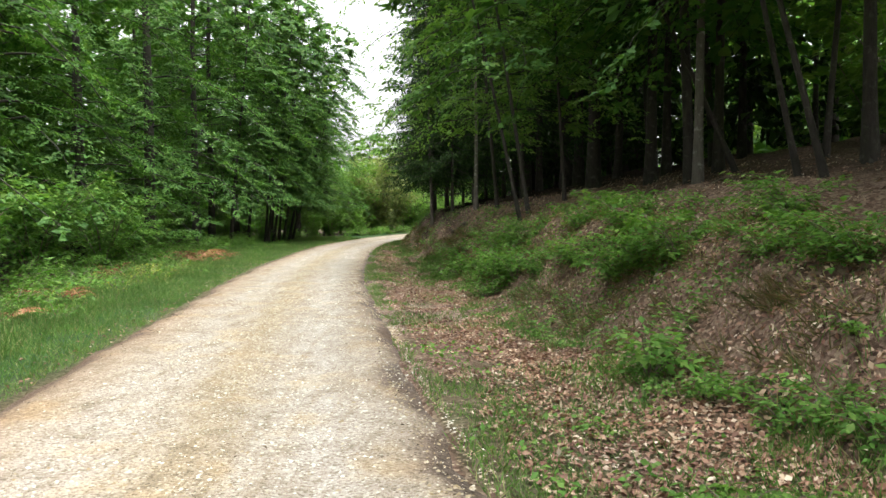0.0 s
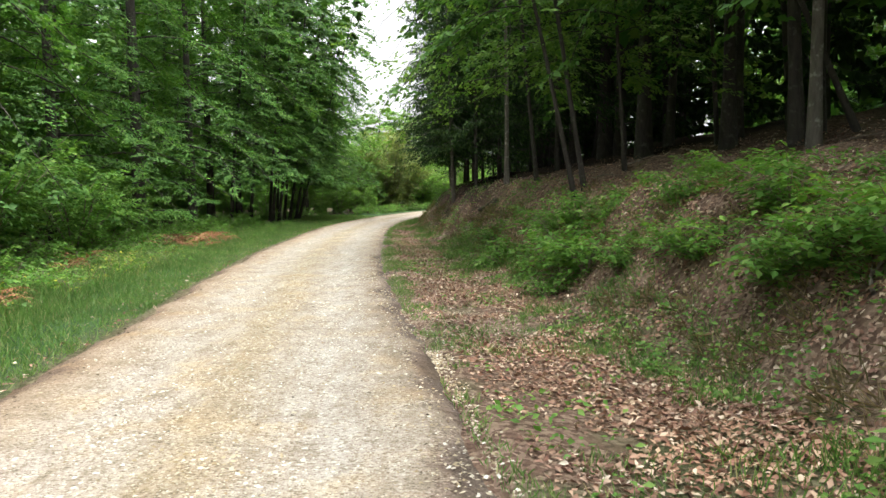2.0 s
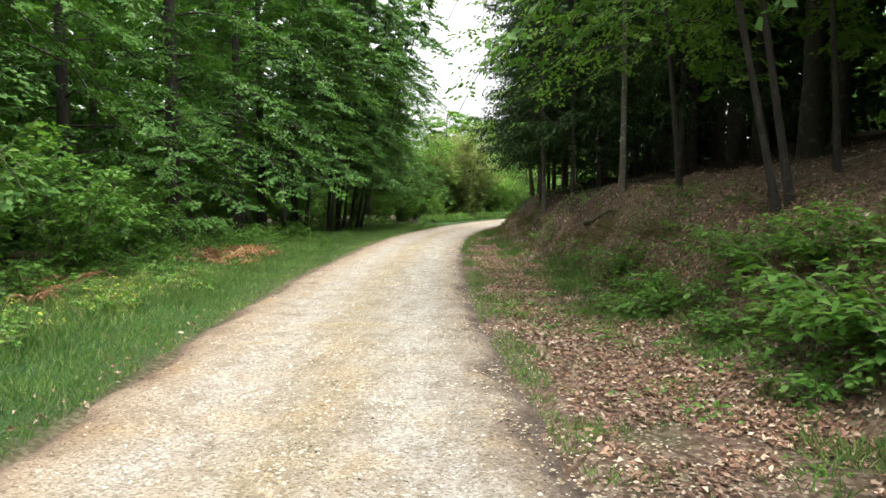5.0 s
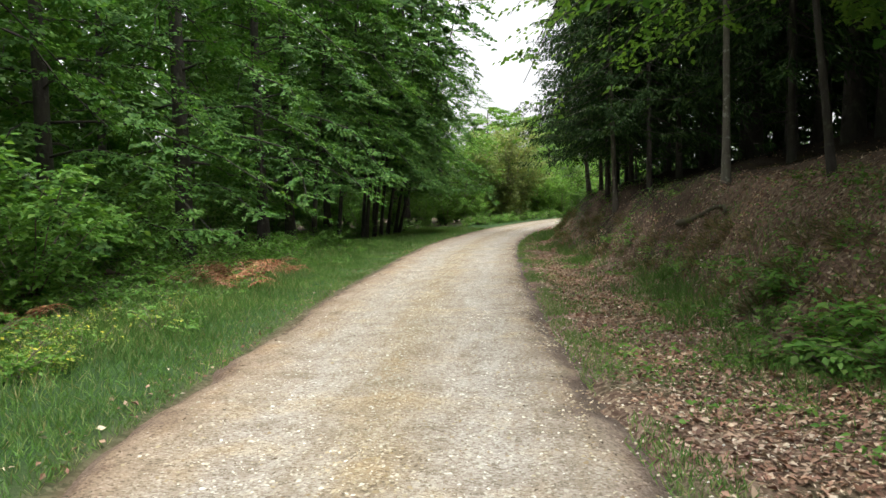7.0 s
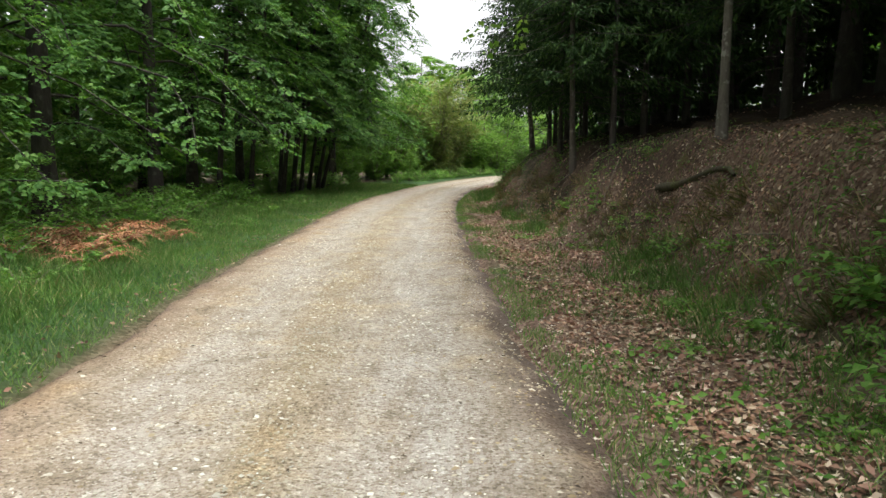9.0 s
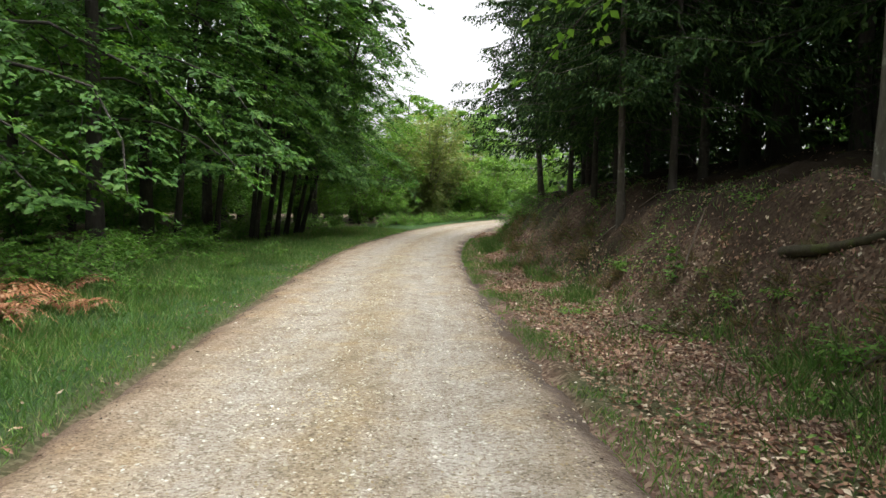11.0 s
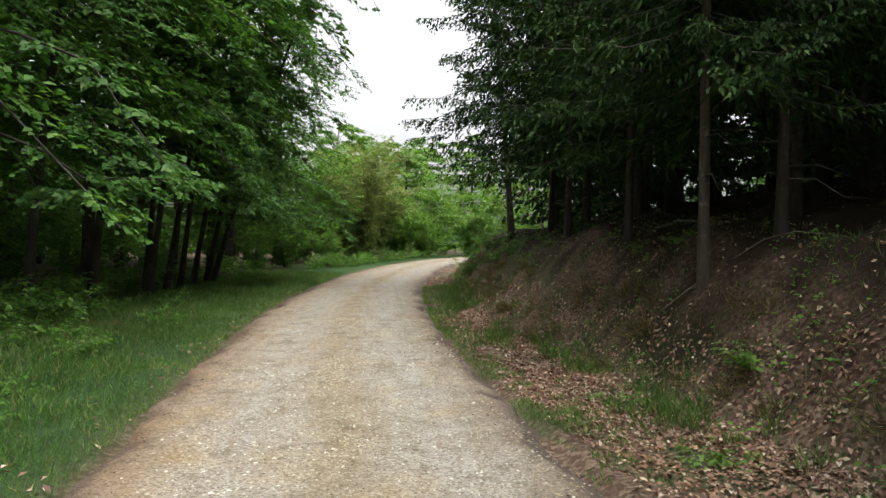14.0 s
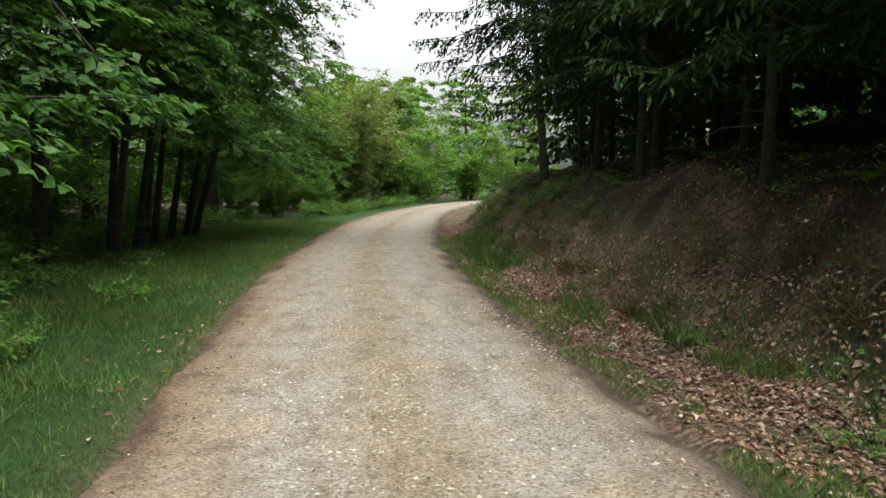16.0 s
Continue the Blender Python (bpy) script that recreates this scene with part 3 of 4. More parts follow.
# ---- the bend: bright bushes in the open light ----
bright = shrub(22, 6.4, 3.0, 22, 30, 9, 0.25, M_YOUNG, "bright green roadside bush in fresh leaf", "bush")
plant_all(bright, [(-8.8, 58.5, 0, 0.5, 0), (-8.6, 66.8, 70, 1.05, 0), (-9.8, 72.0, 140, 1.25, 0), (-3.2, 80.5, 210, 1.1, 0), (0.0, 86.5, 30, 1.2, 0), (5.0, 93.0, 100, 1.2, 0), (-0.8, 82.4, 20, 0.6, 0), (-12.5, 62.0, 10, 0.9, 0), (-7.0, 61.5, 40, 0.36, 0), (-11.4, 57.0, 80, 0.5, 0), (-9.6, 55.2, 200, 0.34, 0), (9.5, 97.5, 300, 1.2, 0), (-7.6, 78.5, 50, 1.35, 0)])
pale = shrub(23, 6.4, 2.6, 28, 44, 11, 0.19, M_PALE, "tall pale bush just coming into leaf", "bush")
plant_all(pale, [(-5.7, 68.8, 0, 1.22, 0), (-5.0, 74.5, 120, 1.2, 0)])
tall = broadleaf(24, 13, 0.24, 0.8, 54, 3.8, 14, 9, 0.42, 0.0, top=0.7, droop=0.3, lift=1.8, fine=2, mat=M_YOUNG, label="light green tree beyond the bend")
plant_all(tall, [(-8, 84, 0, 0.85, 0), (-2.0, 91, 80, 0.8, 0), (-14, 77, 20, 1.0, 0), (5.5, 101, 200, 0.95, 0), (-5, 101, 60, 0.95, 0), (13, 107, 10, 1.0, 0), (0.5, 110, 30, 1.05, 0)])

# ---- the bank side: spruces above the cutting ----
front_spruce = spruce(31, 17, 0.072, 2.3, 3.0, 0.48, 6, 35, label="dark spruce with drooping branches above the bank")
plant_all(front_spruce, [(1.5, 33.0, 0, 1.1, 0), (-0.35, 34.4, 40, 0.85, 0), (-0.25, 38.4, 100, 0.95, 0), (0.35, 42.4, 200, 1.0, 0), (0.4, 39.3, 300, 1.1, 0), (1.5, 46.5, 30, 1.1, 0), (0.6, 36.6, 150, 1.0, 0), (3.0, 34.8, 75, 1.2, 0), (2.4, 50.5, 10, 1.0, 0), (2.6, 41.5, 260, 1.2, 0), (0.5, 31.6, 170, 0.9, 0), (3.2, 29.0, 20, 1.1, 0)])
pale_spruce = spruce(32, 15, 0.085, 3.2, 2.3, dead=8, lean=(-0.5, 0.2), bark=M_SPRUCE, label="slender grey-barked spruce on the bank")
plant_all(pale_spruce, [(-0.3, 44.6, 0, 1.15, -4), (-0.35, 31.75, 120, 0.8, -2)])
high_spruce = spruce(33, 22, 0.22, 5.0, 3.4, 0.8, 6, 24, dead=10, segs=2, width=0.07, label="tall old spruce with bare lower trunk")
spots = [(5.3, 25.8, 0, 1.05, 0), (4.1, 35.3, 40, 1.1, 0), (5.3, 31.1, 80, 1.05, 0), (5.6, 30.0, 10, 0.9, 0), (4.4, 32.8, 200, 0.7, 0), (5.6, 20.1, 10, 0.7, 0), (5.0, 39.5, 10, 1.0, 0), (4.6, 44.5, 10, 1.0, 0)]
plant_all(high_spruce, spots)
back_spruce = spruce(34, 20, 0.13, 1.5, 3.2, 0.85, 5, 20, dead=3, segs=1, width=0.26, full=0.5, label="dark spruce deep in the wood")
spots = []
for j in range(28):
    y = -6 + (j % 14) * 4.9 + rng.uniform(-1.6, 1.6)
    u = 10.5 + (j // 14) * 4.8 + rng.uniform(-1.8, 1.8)
    if y > 22 or u > 16.5:
        spots.append((float(right(y)) + u, y, rng.uniform(0, 360), rng.uniform(0.7, 1.1), rng.uniform(-2, 2)))
for x, y in ((4.2, 52.5), (6.8, 50.0), (7.5, 44.0), (7.0, 37.5), (4.5, 57.5), (7.5, 55.5), (6.0, 62.5), (9.5, 61.0), (9.0, 68.5), (12.0, 66.0), (12.5, 75.0), (15.5, 72.0), (8.8, 33.0), (8.6, 28.0), (17.0, 82.0), (19.5, 77.0), (9.8, 40.5), (10.0, 47.5)):
    spots.append((x, y, rng.uniform(0, 360), rng.uniform(0.75, 1.0), 0))
plant_all(back_spruce, spots)

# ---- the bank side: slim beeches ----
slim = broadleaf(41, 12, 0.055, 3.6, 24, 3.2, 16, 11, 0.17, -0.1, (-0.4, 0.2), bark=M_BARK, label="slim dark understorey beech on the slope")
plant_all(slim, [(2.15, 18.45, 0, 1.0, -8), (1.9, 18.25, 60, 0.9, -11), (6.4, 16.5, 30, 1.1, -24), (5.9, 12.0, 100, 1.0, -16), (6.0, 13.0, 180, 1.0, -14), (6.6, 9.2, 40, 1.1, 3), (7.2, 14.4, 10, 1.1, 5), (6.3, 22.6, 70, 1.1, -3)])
# Extra beeches, crowns mostly out of view, added to darken the slope below.
canopy = broadleaf(45, 17, 0.14, 4.2, 30, 4.6, 11, 8, 0.46, 0.0, bark=M_BARK, label="beech with a dense dark canopy, added to shade the slope", droop=0.35)
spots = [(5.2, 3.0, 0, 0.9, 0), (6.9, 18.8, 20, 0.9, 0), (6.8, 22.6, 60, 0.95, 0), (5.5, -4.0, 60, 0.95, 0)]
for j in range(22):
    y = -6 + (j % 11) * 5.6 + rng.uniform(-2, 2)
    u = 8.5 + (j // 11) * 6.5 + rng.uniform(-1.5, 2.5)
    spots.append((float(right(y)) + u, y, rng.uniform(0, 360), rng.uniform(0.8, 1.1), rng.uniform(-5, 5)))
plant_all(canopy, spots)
grey = broadleaf(42, 16, 0.1, 5.0, 32, 3.6, 20, 12, 0.17, -0.25, bark=M_GREY, label="grey lichen-spotted beech trunk rising from the bank")
plant_all(grey, [(4.45, 7.7, 0, 1.5, 0), (5.3, 15.8, 90, 1.0, 0), (1.25, 26.6, 200, 0.75, 0)])
overhang = broadleaf(43, 13, 0.055, 2.4, 52, 3.4, 22, 13, 0.12, -0.6, mat=M_YOUNG, bark=M_BARK, droop=0.5, fine=2, label="young beech with fresh green boughs hanging over the track", low_cut=1.3)
plant_all(overhang, [(1.7, 22.6, 0, 1.0, -5), (3.2, 19.6, 20, 0.85, -3)])
hill_thicket = shrub(25, 4.2, 2.4, 10, 22, 9, 0.26, M_YOUNG, "leafy undergrowth in the shade of the slope", "thicket")
plant_all(hill_thicket, [(float(right(y)) + u, y, 37 * y, 1.0, 0) for u, y in ((14, 4), (15, 12), (13.5, 20), (16, 27), (15, 34), (17, 41), (16, 49), (20, 8), (21, 18), (22, 30), (21, 45), (11, 1), (12, 8.5), (11.5, 16), (18, 14), (17, 22))])


# ---- far woods all round ----
def far_woods():
    rng = np.random.default_rng(77)
    n = 56000
    side = rng.integers(0, 10, n)
    a, b = rng.uniform(0, 1, n), rng.uniform(0, 1, n)
    # Side 9 stands unseen behind the walk, added to close off sky light.
    y = np.where(side < 8, -45 + 160 * a, np.where(side == 8, 104 + 40 * b, -48 + 14 * b))
    c = (left(np.clip(y, -60, 140)) + right(np.clip(y, -60, 140))) / 2
    x = np.where(side < 3, c - 33 - 14 * b, np.where(side < 8, c + 25 + 16 * b, -50 + 110 * a))
    top = 13 + 5 * lumps(x * 0.25, y * 0.25, 21) + 2 * lumps(x, y, 22)
    top = np.where(side >= 8, top - 1.5, top)
    z = gz(x, y) + np.maximum(top, 4) * rng.uniform(0, 1, n) ** 0.9
    z = np.where(rng.uniform(0, 1, n) < 0.3, gz(x, y) + rng.uniform(0, 3.2, n), z)
    P = np.stack([x, y, z], 1)
    D = rng.normal(0, 1, (n, 3)) * np.array([1, 1, 0.4])
    N = np.array([0, 0, 0.8]) + rng.normal(0, 0.7, (n, 3))
    sz = rng.uniform(0.7, 1.3, n)
    v, f = blades(P, D, N, sz, sz * 0.75)
    tagged(new("far_woods", mesh_of("far_woods", v, f, M_BEECH)), "dense green mixed forest closing the distance", "forest", kind="stuff")


far_woods()

# ---- shrubs and herbs on the bank and verges ----
mound_plants = [(-1.12, 42.7, 10, 0.8, 0), (-0.83, 41.4, 60, 0.9, 0), (-0.7, 44.6, 100, 1.0, 0), (-1.3, 45.6, 150, 1.0, 0), (-0.5, 47.4, 200, 1.1, 0), (-0.9, 49.2, 20, 1.2, 0), (0.2, 51.2, 80, 1.2, 0), (0.4, 54.0, 140, 1.3, 0), (-1.5, 47.6, 30, 0.8, 0)]
sprig = shrub(51, 0.5, 0.6, 10, 8, 7, 0.092, M_SHRUB, "low green bramble on the leafy bank", "bramble", 1.8)
plant_all(sprig, [(1.82, 7.35, 0, 1.15, 0), (1.31, 14.06, 50, 1.2, 0), (0.81, 14.27, 90, 0.8, 0), (1.33, 14.4, 140, 1.3, 0), (0.54, 18.1, 200, 1.0, 0), (1.0, 14.95, 20, 1.4, 0), (0.44, 18.6, 70, 1.1, 0), (0.3, 18.9, 110, 1.1, 0), (0.46, 20.4, 160, 1.0, 0), (0.5, 19.3, 10, 1.2, 0), (2.0, 12.4, 30, 0.9, 0),
                  (2.35, 5.8, 60, 0.7, 0), (2.55, 5.1, 100, 0.8, 0), (1.95, 6.4, 10, 0.6, 0), (0.01, 24.7, 60, 0.7, 0), (0.75, 16.6, 40, 0.9, 0), (1.2, 15.6, 70, 1.3, 0), (3.3, 5.2, 20, 1.0, 0), (0.9, 17.4, 100, 1.0, 0)] + mound_plants)
spray = shrub(52, 0.75, 0.95, 12, 10, 9, 0.1, M_SHRUB, "spreading beech sapling with flat leafy sprays on the bank", "sapling", 2.4)
plant_all(spray, [(2.75, 9.3, 0, 1.0, 0), (3.4, 6.8, 60, 0.8, 0), (3.7, 8.6, 100, 0.7, 0), (2.3, 10.5, 200, 0.95, 0), (2.75, 11.2, 20, 1.0, 0), (1.35, 17.3, 70, 0.8, 0), (1.65, 16.3, 140, 0.85, 0), (2.35, 13.6, 250, 0.8, 0), (1.8, 15.2, 300, 0.8, 0), (3.2, 14.5, 30, 0.6, 0), (2.5, 10.0, 130, 0.8, 0), (2.1, 12.0, 170, 0.75, 0), (1.6, 13.3, 215, 0.7, 0), (3.1, 7.9, 275, 0.65, 0)])
tuft = shrub(53, 0.3, 0.25, 6, 6, 6, 0.06, M_YOUNG, "small bright seedling among dead leaves", "seedling")
spots = [(-0.62, 30.05, 0, 1.1, 0), (-0.6, 30.25, 80, 0.8, 0), (-0.21, 25.5, 30, 0.7, 0), (-0.05, 21.2, 10, 1.1, 0), (-0.8, 27.8, 10, 0.8, 0), (-0.34, 19.3, 10, 0.9, 0)]
for j in range(90):
    y = 4 + 38 * rng.uniform(0, 1) ** 1.3
    u = rng.uniform(1.2, 4.4)
    spots.append((float(right(y)) + u, y, rng.uniform(0, 360), rng.uniform(0.45, 1.0), 0))
plant_all(tuft, spots)
pole = shrub(54, 0.95, 0.12, 2, 10, 10, 0.075, M_SHRUB, "bare-stemmed sapling with a leafy top", "sapling")
plant_all(pole, [(-0.36, 28.4, 0, 0.9, 8)])
herb = shrub(55, 0.5, 0.46, 8, 8, 6, 0.08, M_SHRUB, "leafy green herbs on the grass verge", "herb")
spots = []
for j in range(96):
    y = 7 + 34 * (j / 96) + rng.uniform(-0.6, 0.6)
    v = rng.uniform(1.1, 4.5)
    spots.append((float(left(y)) - v, y, rng.uniform(0, 360), rng.uniform(0.5, 0.8) * (0.6 + 0.3 * v), 0))
plant_all(herb, spots)
edge_herb = shrub(56, 0.8, 0.8, 9, 13, 9, 0.095, M_SHRUB, "bramble mound at the wood's edge", "bramble")
plant_all(edge_herb, [(float(left(y)) - v, y, 53 * y, 1.0, 0) for y, v in ((9, 3.9), (11.2, 4.2), (14, 3.9), (16.4, 4.3), (19, 4.0), (21.5, 4.4), (24, 4.2), (27, 4.0), (29.5, 4.3), (32, 4.2), (34.5, 4.0), (36.5, 4.4), (38.5, 4.0), (40.5, 4.3), (42.5, 4.1), (45, 4.2), (47.5, 3.9), (30.8, 3.6), (33.3, 3.4), (35.7, 3.3), (50, 4.4), (52.5, 4.2), (55, 3.9), (39.5, 5.2), (43.5, 5.4), (47, 5.6), (35.5, 5.4), (31, 5.6), (60, 1.5), (62.5, 1.3), (65, 1.4), (67.5, 1.2), (70, 1.4), (72.5, 1.3), (75, 1.2), (77.5, 1.4), (80, 1.3), (58, 2.4), (63.5, 2.9), (68.5, 3.0))])
bloom = shrub(57, 0.42, 0.3, 7, 5, 5, 0.05, M_BLOOM, "yellow-green flowering herb in the grass", "herb")
plant_all(bloom, [(float(left(y)) - v, y, 47 * y, 0.9, 0) for y, v in ((14.2, 2.3), (15.1, 1.7), (15.8, 2.6), (16.5, 1.9), (17.2, 2.8), (18.0, 1.6), (19.0, 2.1), (20.2, 1.5), (20.9, 2.4), (21.8, 1.9), (13.0, 2.0))] + [(-7.4, 18.6, 0, 1.0, 0), (-7.0, 19.2, 60, 0.8, 0), (-7.7, 19.6, 120, 1.0, 0), (-7.1, 17.7, 200, 0.8, 0), (-7.9, 20.5, 30, 0.8, 0), (-6.8, 18.3, 80, 0.7, 0)])


def fern(seed, label, mat):
    """A bracken plant: arching fronds with paired leaflets."""
    rng = np.random.default_rng(seed)
    base = tagged(new("fern"), label, "fern", "ferns on the verge")
    for i in range(8):
        az, ln = rng.uniform(0, 6.28), rng.uniform(0.6, 1.0)
        out = np.array([math.cos(az), math.sin(az), 0])
        perp = np.array([-out[1], out[0], 0])
        s = np.linspace(0.1, 1, 22)
        pts = out * (ln * s)[:, None] + np.array([0, 0, 1]) * (ln * (0.95 * s - 0.8 * s ** 2.2))[:, None]
        w = 0.16 * (1.05 - s) + 0.015
        lots = [blades(pts[:-1], np.diff(pts, axis=0), np.tile([0, 0, 1.0], (21, 1)), ln * 0.06, 0.012)]
        for sg in (1, -1):
            lots.append(blades(pts, perp * sg + out * 0.4 + rng.normal(0, 0.15, pts.shape) + np.array([0, 0, -0.25]), np.array([0, 0, 1.0]) + rng.normal(0, 0.2, pts.shape), w, w * 0.3))
        part("frond", join(lots), mat, base, smooth=False)
    return base


rusty = fern(61, "rust-brown dead bracken on the verge", M_RUST)
plant_all(rusty, [(-8.1, 25.1, 0, 1.2, 0), (-8.5, 25.9, 40, 1.3, 0), (-8.9, 26.6, 90, 1.4, 0), (-8.3, 26.4, 130, 1.2, 0), (-9.3, 27.4, 200, 1.1, 0), (-8.8, 28.5, 240, 1.0, 0), (-9.0, 25.2, 300, 1.0, 0), (-9.6, 28.4, 10, 1.0, 0), (-7.7, 24.4, 70, 0.8, 0), (-6.75, 13.6, 20, 0.9, 0), (-7.3, 14.2, 60, 0.9, 0), (-6.3, 10.9, 100, 0.8, 0), (-8.4, 18.5, 150, 0.9, 0), (-8.9, 19.6, 190, 1.0, 0), (-9.3, 21.0, 40, 0.9, 0), (-7.9, 27.3, 10, 0.9, 0), (-8.6, 35.6, 10, 0.5, 0)])


# ---- fallen wood ----
def stick(name, label, pts, r, mat, category="branch", forks=0, seed=0):
    rng = np.random.default_rng(seed)
    p = np.array(pts, float)
    z = gz(p[:, 0], p[:, 1])
    p[:, 2] += z
    s = np.linspace(0, 1, 9)
    t = np.linspace(0, 1, len(p))
    q = np.stack([np.interp(s, t, p[:, c]) for c in range(3)], 1) + rng.normal(0, r * 0.5, (9, 3))
    o = q[0].copy()
    base = tagged(new(name), label, category)
    base.location = o
    part("stem", tube(q - o, r * (1 - 0.7 * s) + 0.002, 7), mat, base)
    for i in range(forks):
        a = q[3 + i] - o
        d = unit(q[-1] - q[0] + rng.normal(0, 0.5, 3) * np.linalg.norm(q[-1] - q[0]) * 0.8)
        d[2] = abs(d[2]) * 0.6 + 0.1
        L = np.linalg.norm(q[-1] - q[0]) * 0.35
        part("fork", tube(np.stack([a, a + d * L * 0.5, a + d * L]), np.array([r * 0.4, r * 0.25, 0.002]), 5), mat, base)


stick("fallen_log", "moss-covered fallen log on the leafy slope", [(0.42, 26.95, -0.03), (0.56, 26.2, 0.03), (0.78, 25.3, 0.04), (0.86, 24.6, 0.02)], 0.075, M_MOSSY, "log", 0, 1)
stick("fallen_branch", "pale dry stick leaning on the bank", [(-0.2, 28.45, 0.02), (-0.02, 28.6, 0.2), (0.1, 28.65, 0.3)], 0.014, M_TWIG, seed=2)
stick("fallen_branch", "broken pale branch stub on the bank crest", [(-0.1, 41.3, -0.02), (-0.18, 41.25, 0.3), (-0.22, 41.2, 0.45)], 0.035, M_TWIG, seed=3, forks=1)
stick("fallen_branch", "thin dry twig stuck in a low bramble", [(0.2, 18.75, 0.0), (0.24, 18.7, 0.12), (0.14, 18.8, 0.24)], 0.01, M_TWIG, seed=4)
stick("fallen_branch", "long thin branch lying down the bank", [(-1.1, 32.2, 0.03), (-0.6, 32.0, 0.12), (0.3, 31.3, 0.1), (0.9, 31.0, 0.1)], 0.009, M_TWIG, seed=5, forks=1)
stick("fallen_branch", "dry branch lying on the slope", [(3.0, 5.6, 0.03), (3.3, 5.9, 0.08), (3.9, 6.2, 0.05)], 0.03, M_TWIG, seed=6, forks=2)
stick("fallen_branch", "dry branch lying on the slope", [(2.4, 9.2, 0.02), (2.55, 9.5, 0.08), (2.9, 9.7, 0.06)], 0.016, M_TWIG, seed=7, forks=1)
for j in range(16):
    y, u, a = rng.uniform(5, 42), rng.uniform(2.6, 7), rng.uniform(0, 6.28)
    x, ln = float(right(y)) + u, rng.uniform(0.4, 1.3)
    stick("fallen_branch", "dead twig lying among brown leaves", [(x, y, 0.015), (x + ln * 0.5 * math.cos(a), y + ln * 0.5 * math.sin(a), 0.05), (x + ln * math.cos(a), y + ln * math.sin(a), 0.02)], rng.uniform(0.008, 0.02), M_TWIG, seed=20 + j, forks=int(rng.integers(0, 3)))


# ---- what nobody could count: turf, dead leaves, chips of stone ----
def scatter_grass():
    rng = np.random.default_rng(91)
    lots = []
    n = 170000
    y = 4 + 50 * rng.uniform(0, 1, n) ** 1.15
    v = rng.uniform(0.02, 4.2, n) * rng.uniform(0.5, 1, n)
    keep = rng.uniform(0, 1, n) < 0.62 + 0.5 * lumps(y * 1.7, v * 1.7, 31)
    lots.append((left(y) - v, y, keep, 0.085 + 0.12 * sstep(0.1, 1.8, v)))
    n = 88000
    y = 3 + 45 * rng.uniform(0, 1, n) ** 1.15
    toe = np.interp(y, [0, 15, 25, 31, 38, 60], [2.2, 2.1, 2.15, 1.55, 0.9, 0.9])
    pick = rng.uniform(0, 1, n)
    strip = pick < 0.4 - 0.12 * sstep(26, 32, y)
    u = np.where(strip, toe + rng.normal(0, 0.38, n) * (1 - 0.35 * sstep(24, 30, y)), np.where(pick < 0.7, np.abs(rng.normal(0.4, 0.28, n)), rng.uniform(0.1, 4.4, n)))
    x = right(y) + u
    keep = (lumps(x * 1.3, y * 0.8, 33) + 0.7 * lumps(x * 4, y * 4, 34) > np.where(pick > 0.7, -0.3, np.where(strip, -0.05, -0.2))) & (u > 0.02)
    lots.append((x, y, keep, np.where(strip, 0.15 + 0.08 * sstep(18, 24, y), np.where(pick < 0.7, 0.085, 0.1)) * (1 + 0.3 * lumps(x * 2, y * 2, 35))))
    n = 14000
    y = rng.uniform(-9, 4.3, n)
    v = rng.uniform(0.02, 4.0, n)
    lots.append((left(y) - v, y, v > 0, 0.065 + 0.11 * sstep(0.1, 1.8, v)))
    y = rng.uniform(-9, 3.3, 5000)
    u = np.where(rng.uniform(0, 1, 5000) < 0.5, 2.2 + rng.normal(0, 0.4, 5000), rng.uniform(0.05, 4.2, 5000))
    lots.append((right(y) + u, y, u > 0.05, 0.1))
    VV, FF, k = [], [], 0
    for x, y, keep, h in lots:
        x, y = x[keep], y[keep]
        h = np.broadcast_to(h, len(keep))[keep] * rng.uniform(0.5, 1.3, len(x))
        m = len(x)
        P = np.stack([x, y, gz(x, y) - 0.01], 1)
        D = np.array([0, 0, 1.0]) + rng.normal(0, 0.6, (m, 3)) * np.array([1, 1, 0.1])
        N = rng.normal(0, 1, (m, 3)) * np.array([1, 1, 0.2])
        w = (0.0062 + 0.0003 * np.maximum(y - 34, 0)) * rng.uniform(0.7, 1.5, m)
        v, f = blades(P, D, N, h, w, 0.2)
        VV.append(v)
        FF.append(f + k)
        k += len(v)
    tagged(new("grass", mesh_of("grass", np.concatenate(VV), np.concatenate(FF), M_GRASS)), "fresh green grass on the verges and ditch", "grass", kind="stuff")


